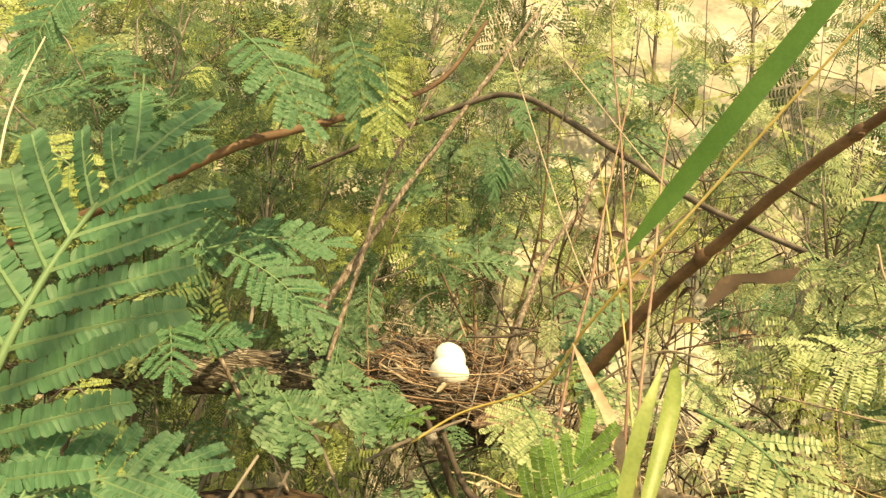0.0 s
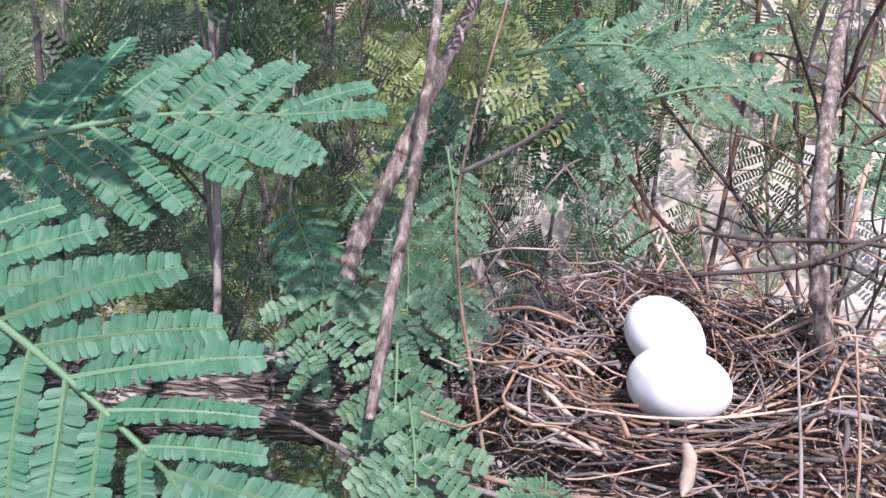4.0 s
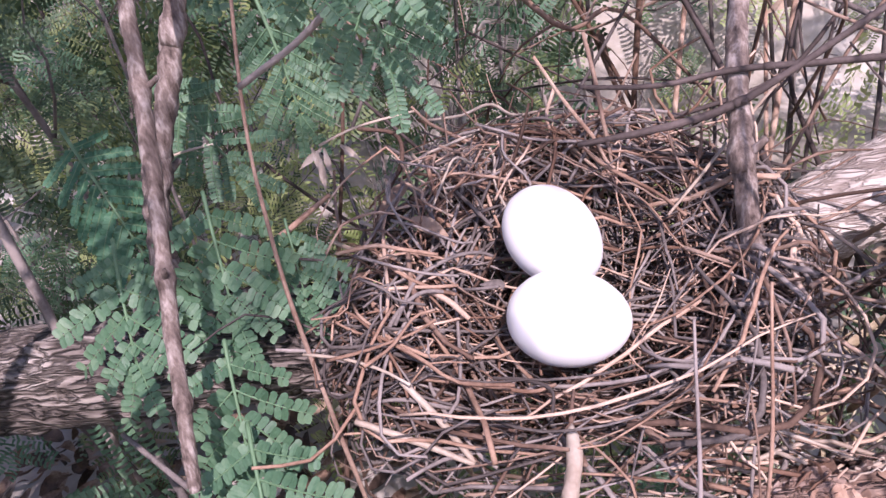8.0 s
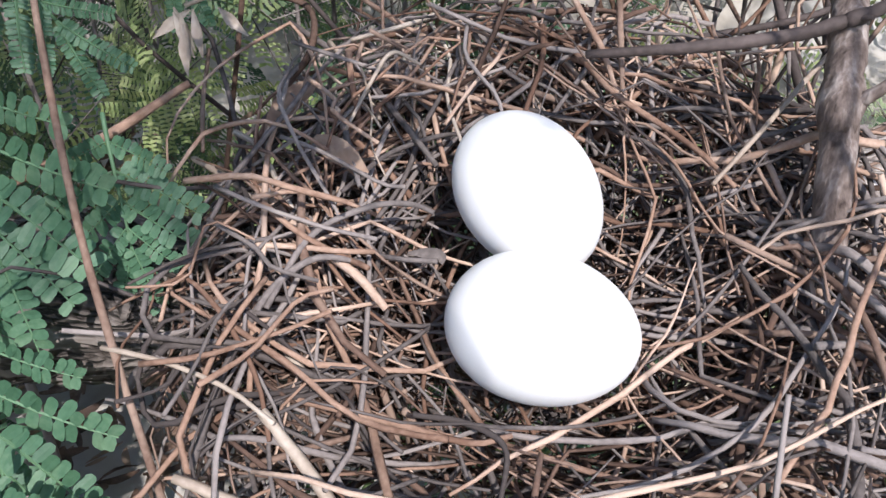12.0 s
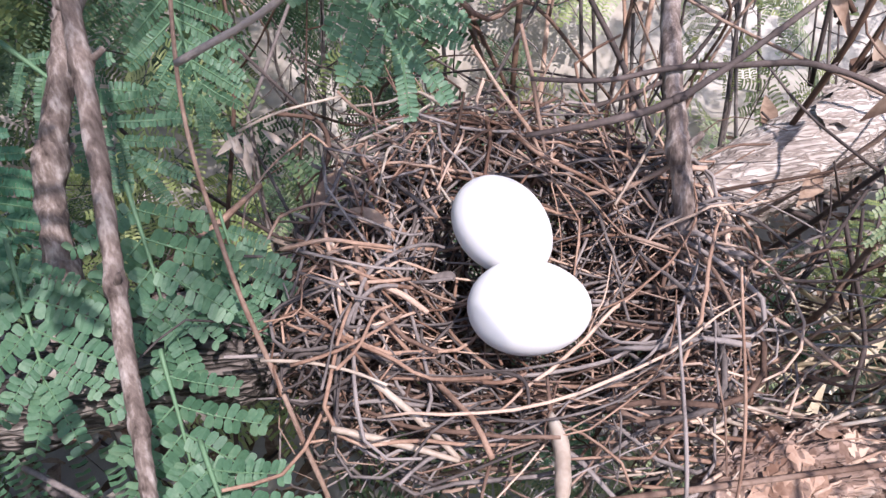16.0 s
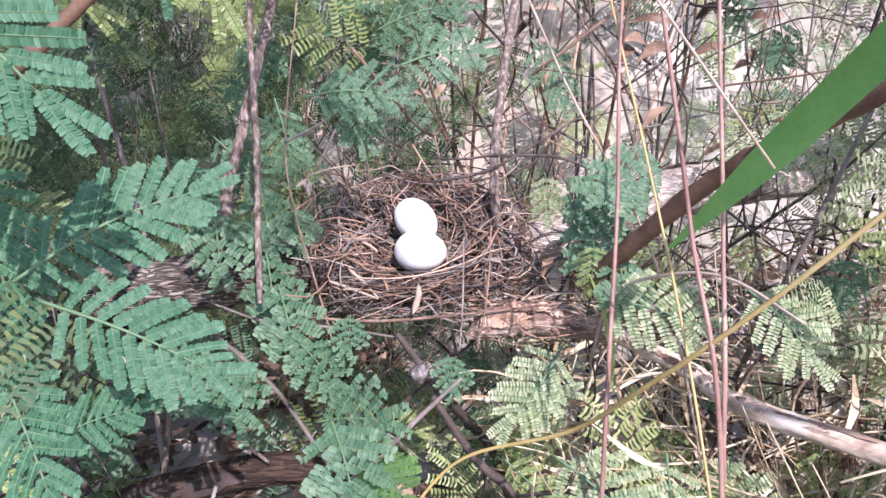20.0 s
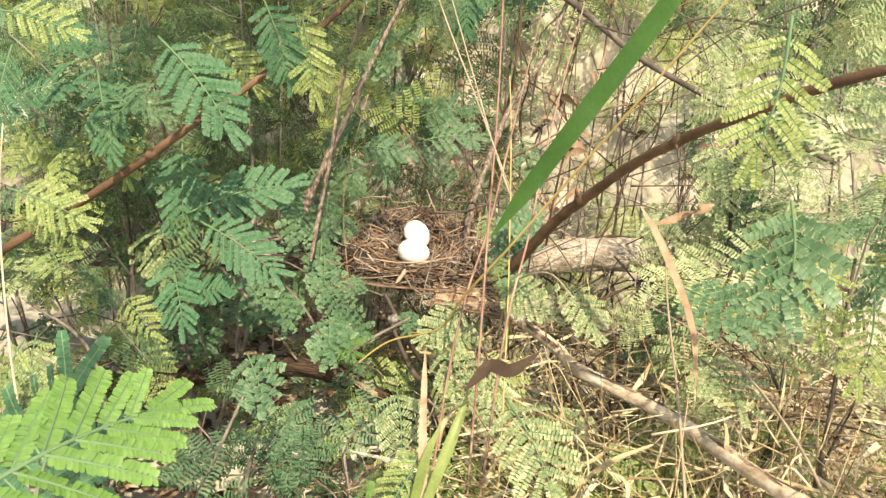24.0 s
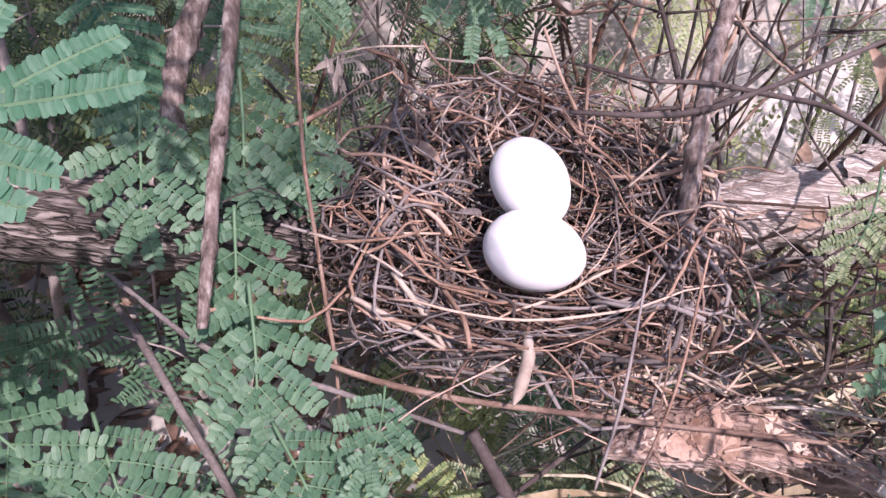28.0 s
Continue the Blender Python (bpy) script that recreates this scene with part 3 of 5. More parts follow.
egg("smooth white egg resting in front of the other", aim((-0.0001, -0.0028, 0.0007), (-0.0291, 0.0037, 0.0014), (0, 0, 1)))
egg("smooth white egg lying against the first", aim((-0.0030, 0.0186, 0.0122), (-0.0140, 0.0293, 0.0231), (0, -1, 1)), 0.0305, 0.0238)

# ---- nest ----
NEST_AT = Matrix.Translation((-0.002, 0.012, -0.001)) @ Matrix.Rotation(radians(19), 4, "X")


def bowl(r):
    """Height of the nest's lining above its rim's plane, by the distance from the middle."""
    return -0.0135 + 0.020 * min(1.0, max(0.0, (r - 0.014) / 0.036)) ** 1.3 - 0.010 * max(0.0, (r - 0.058) / 0.02)


def nest_twig(r, layer):
    """A bent twig laid round the bowl, or thrust into it from outside."""
    rad = (r.uniform(0.0, 0.03) if r.random() < 0.25 else abs(r.normal(0.041, 0.011))) if layer else r.uniform(0.031, 0.062)
    a0 = r.uniform(0, 2 * math.pi)
    length = r.uniform(0.05, 0.125)
    inward = r.random() < 0.35
    head = a0 + (math.pi + r.normal(0, 0.6) if inward else math.pi / 2 * r.choice([1, -1]) + r.normal(0, 0.7))
    if inward:
        length *= 0.55
        rad = r.uniform(0.048, 0.070)
    curve = r.normal(0.0, 7.0) + (0.0 if inward else (11.0 if r.random() < 0.5 else 0.0) * (1 if math.sin(head - a0) > 0 else -1))
    p = np.array([rad * math.cos(a0), rad * math.sin(a0)])
    pts = []
    n = 13
    height = r.uniform(-0.017, -0.003) if layer else r.uniform(-0.004, 0.008)
    tilt = r.normal(0, 0.10)
    wob, amp = r.uniform(0, 6), r.uniform(0.0003, 0.0018)
    for i in range(n):
        rr = math.hypot(*p)
        z = bowl(rr) + height + tilt * (i - n / 2) * length / n + amp * math.sin(wob + i * r.uniform(0.8, 1.2))
        near_egg = abs(p[0]) < 0.018 and -0.028 < p[1] < 0.028
        pts.append((p[0], p[1], min(z, -0.0135) if near_egg else max(z, bowl(rr) - 0.014)))
        head += curve * length / n + r.normal(0, 0.09)
        if rr > 0.058:
            head += 0.55 * (1 if math.sin(head - math.atan2(p[1], p[0])) > 0 else -1)
        p = p + length / n * np.array([math.cos(head), math.sin(head)])
        if not layer and abs(p[0]) < 0.018 and -0.028 < p[1] < 0.028:
            break
    if len(pts) < 4:
        return nest_twig(r, layer)
    w = r.choice([0.00026, 0.00038, 0.00055, 0.00080], p=[0.30, 0.36, 0.24, 0.10]) * (0.85 if layer else 1.0)
    return tube(pts, [w * 0.9, w, w * 0.6], 5, 0.10, int(r.integers(1e6)))


ABOVE = ((0, 0, 0), (0, 0, 0.006), (0, 0, 0.012), (0, -0.006, 0.007), (0, -0.012, 0.013))


def off_eggs(verts, lifts=ABOVE, room=1.10):
    """Whether a twig, given in the nest's own space, stays clear of both eggs and of the air above and before them."""
    w = np.asarray(verts) @ np.array(NEST_AT)[:3, :3].T + np.array(NEST_AT)[:3, 3]
    for m, a, b in EGGS:
        for lift in lifts:
            p = (w - lift) @ m[:3, :3].T + m[:3, 3]
            if ((p[:, 0] / a) ** 2 + (p[:, 1] / b) ** 2 + (p[:, 2] / b) ** 2).min() < room:
                return False
    return True


def free_twig(r, layer):
    while True:
        v, f = nest_twig(r, layer)
        if v[:, 1].min() > -0.052 + 0.006 * r.normal() and v[:, 0].min() > -0.068 and off_eggs(v):
            return v, f


# twigs that stand out, by their bends, with thickness and bark
CLEAR_TWIGS = [
    ([(-0.0599, 0.0289, 0.0111), (-0.0496, 0.019, 0.0082), (-0.0423, 0.012, 0.0063), (-0.0319, 0.0051, 0.004), (-0.0253, -0.0005, 0.001)], 0.00115, "pink"),
    ([(-0.0691, 0.0296, 0.0114), (-0.0617, 0.0251, 0.0105), (-0.054, 0.0205, 0.0083)], 0.0009, "straw"),
    ([(-0.0482, -0.0298, -0.0048), (-0.0474, -0.0138, 0.0007), (-0.0437, -0.0013, 0.005), (-0.0377, 0.0046, 0.007), (-0.0300, 0.0065, 0.0050)], 0.0008, "grey"),
    ([(-0.0439, -0.0049, 0.0037), (-0.0398, 0.0087, 0.0084), (-0.0309, 0.015, 0.0106), (-0.0235, 0.0160, 0.0110), (-0.0190, 0.0150, 0.0100)], 0.0007, "grey"),
    ([(-0.0368, 0.0204, 0.0103), (-0.0297, 0.0291, 0.0134), (-0.0198, 0.0341, 0.0151), (-0.014, 0.0355, 0.0145)], 0.0006, "grey"),
    ([(-0.0501, -0.014, -0.0057), (-0.037, -0.0156, -0.0053), (-0.0219, -0.0178, -0.0062), (-0.0101, -0.0195, -0.0076), (-0.0037, -0.0179, -0.0071)], 0.0007, "pink"),
    ([(-0.0539, 0.0115, 0.0052), (-0.0519, 0.0047, 0.0028), (-0.0445, 0.0029, 0.0022)], 0.0006, "pink"),
    ([(-0.0443, -0.0036, -0.0021), (-0.0388, -0.0093, -0.0041), (-0.0336, -0.0139, -0.0057)], 0.0009, "straw"),
    ([(-0.0390, -0.0230, 0.0005), (-0.0300, -0.0295, -0.0060), (-0.0220, -0.0365, -0.0125)], 0.0011, "straw"),
    ([(-0.0485, -0.0330, -0.0022), (-0.0350, -0.0345, -0.0075), (-0.0220, -0.0370, -0.0125)], 0.0010, "straw"),
    ([(-0.0113, 0.0663, 0.0304), (0.0028, 0.0538, 0.0261), (0.0124, 0.0399, 0.0213), (0.0243, 0.0286, 0.0174), (0.0311, 0.0193, 0.0142)], 0.0007, "pink"),
    ([(0.0608, 0.058, 0.0318), (0.0469, 0.0412, 0.026), (0.0365, 0.0279, 0.0214), (0.0263, 0.0152, 0.017)], 0.0006, "straw"),
    ([(-0.0671, 0.0706, 0.0319), (-0.053, 0.0653, 0.03), (-0.0491, 0.052, 0.0255), (-0.0515, 0.0412, 0.0218), (-0.054, 0.0266, 0.0167)], 0.0009, "brown"),
    ([(-0.0568, 0.0632, 0.0272), (-0.0405, 0.0502, 0.0227), (-0.029, 0.0367, 0.0181), (-0.0199, 0.0264, 0.0128)], 0.0009, "grey"),
    ([(-0.0545, 0.0494, 0.0224), (-0.0423, 0.0395, 0.019), (-0.0363, 0.0274, 0.0149), (-0.033, 0.0195, 0.0122)], 0.0008, "grey"),
    ([(-0.0244, 0.0416, 0.0261), (-0.0305, 0.0449, 0.0273), (-0.0334, 0.0367, 0.0244), (-0.0358, 0.0254, 0.0205)], 0.0005, "straw"),
    ([(-0.0402, 0.0515, 0.0274), (-0.027, 0.0574, 0.0294), (-0.0176, 0.0639, 0.0317)], 0.0006, "straw"),
    ([(-0.0425, 0.0668, 0.0327), (-0.0306, 0.067, 0.0327), (-0.0214, 0.0704, 0.0339), (-0.0132, 0.0635, 0.0315), (-0.0012, 0.0647, 0.032)], 0.0006, "straw"),
    ([(-0.0186, -0.0173, -0.0048), (-0.0106, -0.0170, -0.0062), (-0.0046, -0.0204, -0.0071), (-0.0049, -0.0287, -0.0087)], 0.0006, "grey"),
    ([(-0.0729, 0.0546, 0.0242), (-0.0699, 0.0416, 0.0198), (-0.0673, 0.033, 0.0168), (-0.065, 0.0265, 0.0146)], 0.0006, "brown"),
    ([(-0.0046, 0.0558, 0.0507), (0.0029, 0.0518, 0.0373), (0.0101, 0.0485, 0.0264), (0.0135, 0.046, 0.0190), (0.0182, 0.0455, 0.0165)], 0.0007, "pink"),
    ([(0.0098, 0.0571, 0.0549), (0.0119, 0.0532, 0.0419), (0.0131, 0.0497, 0.0302), (0.0155, 0.0435, 0.0097)], 0.0008, "brown"),
]


def build_nest():
    r = np.random.default_rng(21)
    t = thing("bird_nest", "loose bowl of bent brown and grey twigs", "nest")
    t.matrix_basis = NEST_AT
    # the dense underside and lining
    for material, count in ((TWIG, 330), (TWIG_GREY, 270)):
        v, f = merged([free_twig(r, True) for _ in range(count)])
        child("twig_lining", mesh("twig_lining", v, f, material), t, "packed fine brown twigs", kind="stuff")
    for i in range(230):
        v, f = free_twig(r, False)
        child("twig", mesh("twig", v, f, (TWIG, TWIG_PINK, TWIG_GREY, TWIG_GREY, TWIG, TWIG_GREY, TWIG_PINK, TWIG, TWIG_GREY)[i % 9]), t)
    # long springy twigs thrown across the rim in every direction, arching over one another
    for i in range(130):
        while True:
            a, rad = r.uniform(0, 2 * math.pi), r.uniform(0.022, 0.060)
            h = a + (r.normal(1.57, 0.5) * r.choice([1, -1]) if i % 3 == 0 else r.uniform(0, 6.3))
            bend, length = r.normal(0, 13), r.uniform(0.045, 0.100)
            lift, arch, tilt = r.uniform(-0.001, 0.006), r.uniform(0.0, 0.008), r.normal(0, 0.07)
            p = np.array([rad * math.cos(a), rad * math.sin(a)])
            pts, kink = [], int(r.integers(3, 10))
            for k in range(14):
                q = math.hypot(*p)
                pts.append((p[0], p[1], max(bowl(min(q, 0.060)), -0.012) + lift + arch * math.sin(math.pi * k / 13) + tilt * (k - 6) * length / 13))
                h += bend * length / 13 + r.normal(0, 0.10) + (r.normal(0, 0.5) if k == kink else 0)
                p = p + length / 13 * np.array([math.cos(h), math.sin(h)])
            w = r.choice([0.00026, 0.00034, 0.00044, 0.00055])
            v, f = tube(pts, [w * 0.8, w, w * 0.5], 6, 0.10, 900 + i)
            if math.hypot(*p) < 0.075 and min(q[1] for q in pts) > -0.050 + 0.005 * r.normal() and off_eggs(v):
                break
        child("twig", mesh("twig", v, f, (TWIG_PINK, TWIG_GREY, TWIG_GREY, TWIG_PINK, TWIG, TWIG_PINK, TWIG_GREY)[i % 7]), t)
    # straight sticks that stand out of the rim
    for i in range(54):
        a = r.uniform(0.15 * math.pi, 1.25 * math.pi) if i % 4 else r.uniform(0, 2 * math.pi)
        rad = r.uniform(0.040, 0.060)
        p = np.array([rad * math.cos(a), rad * math.sin(a), bowl(rad) - 0.003])
        d = np.array([math.cos(a + r.normal(0, 1.2)), math.sin(a + r.normal(0, 1.2)), r.uniform(0.0, 0.8)])
        d *= r.uniform(0.020, 0.045) / np.linalg.norm(d)
        bend = r.normal(0, 0.004, 3)
        w = r.uniform(0.0003, 0.0008)
        v, f = tube(spline([p - d * 0.5, p + bend, p + d * 0.6 - bend, p + d], 8), [w, w * 0.6], 5, 0.08, i)
        if not off_eggs(v):
            continue
        child("twig", mesh("twig", v, f, (TWIG_PINK, TWIG_GREY, TWIG)[i % 3]), t)
    # a fan of lit twigs thrust in over the rim on one side
    for i in range(46):
        a = r.uniform(0.48 * math.pi, 1.22 * math.pi)
        rad = r.uniform(0.046, 0.068)
        p = np.array([rad * math.cos(a), rad * math.sin(a), bowl(min(rad, 0.058)) + r.uniform(0.0, 0.013)])
        h = a + math.pi + r.normal(0, 0.45)
        L = r.uniform(0.018, min(0.046, rad - 0.024))
        d = np.array([math.cos(h) * L, math.sin(h) * L, -r.uniform(0.0, 0.012)])
        w = r.choice([0.00025, 0.00034, 0.00046, 0.0006])
        v, f = tube(spline([p, p + d * 0.35 + r.normal(0, 0.0015, 3), p + d * 0.7 + r.normal(0, 0.0015, 3), p + d], 9), [w, w * 0.8], 6, 0.08, 700 + i)
        if not off_eggs(v):
            continue
        child("twig", mesh("twig", v, f, (TWIG_PINK, TWIG_GREY, TWIG_PINK, STRAW, TWIG_GREY, TWIG_PINK, TWIG)[i % 7]), t)
    # thin twigs straggling out over the limb on the open side
    for i in range(64):
        low = i % 2
        a = np.array([r.uniform(0.018, 0.055), r.uniform(-0.062, -0.030) if low else r.uniform(-0.035, 0.045), r.uniform(-0.014, -0.002) if low else r.uniform(-0.010, 0.010)])
        d = np.array([r.uniform(0.035, 0.065), r.normal(0, 0.014), r.normal(0.0, 0.006)])
        w = r.choice([0.00024, 0.00034, 0.00048, 0.00062])
        v, f = tube(spline([a - d * 0.3, a + d * 0.2 + r.normal(0, 0.003, 3), a + d * 0.6 + r.normal(0, 0.004, 3), a + d], 11), [w, w * 0.9, w * 0.5], 5, 0.09, 1200 + i)
        if not off_eggs(v):
            continue
        child("twig", mesh("twig", v, f, (TWIG, TWIG_PINK, TWIG_GREY, TWIG_PINK, TWIG, STRAW)[i % 6]), t)
    # loose ends that hang below the front rim
    for i in range(34):
        a = r.uniform(1.15 * math.pi, 1.95 * math.pi)
        rad = r.uniform(0.030, 0.056)
        p = np.array([rad * math.cos(a), rad * math.sin(a), -0.010])
        d = np.array([r.normal(0, 0.012), r.normal(-0.002, 0.010), -r.uniform(0.02, 0.055)])
        w = r.uniform(0.0003, 0.0007)
        v, f = tube(spline([p - d * 0.2, p + d * 0.3 + r.normal(0, 0.003, 3), p + d * 0.7 + r.normal(0, 0.005, 3), p + d], 9), [w, w * 0.6], 5, 0.08, i)
        if not off_eggs(v):
            continue
        child("twig", mesh("twig", v, f, (TWIG, TWIG_GREY, TWIG)[i % 3]), t)
    back = np.array(NEST_AT.inverted())
    kinds = {"pink": TWIG_PINK, "straw": STRAW, "grey": TWIG_GREY, "brown": TWIG}
    for i, (points, w, kind) in enumerate(CLEAR_TWIGS):
        p = np.array(points) @ back[:3, :3].T + back[:3, 3]
        v, f = tube(spline(p, 18), [w * 0.75, w * 0.88, w * 0.6], 7, 0.07, 300 + i)
        if not off_eggs(v, ABOVE, 1.02):
            continue
        child("twig", mesh("twig", v, f, kinds[kind]), t)
    return t


build_nest()

# ---- feathery leaves ----
fingers_dark = [pinna_mesh("leaf_finger", 0.0235, 21, 0.0026, 0.00126, LEAF, s, rough=1.3) for s in (1, 2, 3, 4)]
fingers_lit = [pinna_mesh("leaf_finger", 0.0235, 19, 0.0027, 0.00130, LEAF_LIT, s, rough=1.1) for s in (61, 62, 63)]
fingers_pale = [pinna_mesh("leaf_finger", 0.027, 10, 0.0046, 0.0026, LEAF_PALE, s, gap=0.05, lean=0.15, rough=1.6) for s in (11, 12, 13)]
fingers_young_lit = [pinna_mesh("leaf_finger", 0.022, 16, 0.0027, 0.0012, LEAF_YOUNG_LIT, s, gap=0.06, rough=1.7) for s in (21, 22, 23)]
fingers_ladder = [pinna_mesh("leaf_finger", 0.026, 12, 0.0034, 0.0016, LEAF_SUN, s, gap=0.03, lean=0.12, rough=1.5) for s in (41, 42, 43)]
fingers_small = [pinna_mesh("leaf_finger", 0.021, 17, 0.0025, 0.0011, LEAF_PALE, s, gap=0.05, rough=1.4) for s in (31, 32, 33)]

T_DARK = [leaf_template("bluish-green feathery leaf with narrow crowded fingers", fingers_dark, 0.056, 9, 64, LEAF, s, "leaves of the shrub") for s in (1, 2, 3)]
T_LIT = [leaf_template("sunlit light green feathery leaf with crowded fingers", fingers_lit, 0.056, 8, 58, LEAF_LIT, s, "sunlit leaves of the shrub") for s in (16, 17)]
T_PALE = [leaf_template("pale green leaf with small blunt leaflets", fingers_pale, 0.036, 4, 66, LEAF_PALE, s, "pale leaves by the nest") for s in (4, 5)]
T_YOUNG_LIT = [leaf_template("sunlit yellow-green feathery leaf", fingers_young_lit, 0.045, 6, 68, LEAF_YOUNG_LIT, s, "young sunlit leaves") for s in (6, 7)]
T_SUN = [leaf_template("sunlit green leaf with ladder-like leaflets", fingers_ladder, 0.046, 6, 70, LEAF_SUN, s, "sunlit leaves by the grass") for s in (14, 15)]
T_SMALL = [leaf_template("soft green leaf with very fine leaflets", fingers_small, 0.038, 6, 62, LEAF_PALE, s, "fine leaves behind the nest") for s in (8, 9)]

used = set()


def put(templates, i, base, tip, normal=(0.1, -0.8, 0.55), scale=1.0):
    """A leaf from base to tip: the pattern itself the first time, then copies of it."""
    t = templates[i % len(templates)]
    m = aim(base, tip, normal, scale)
    if t not in used:
        used.add(t)
        t.matrix_basis = m
        return t
    c = copy_thing(t, Matrix.Identity(4))
    c.matrix_basis = m
    return c


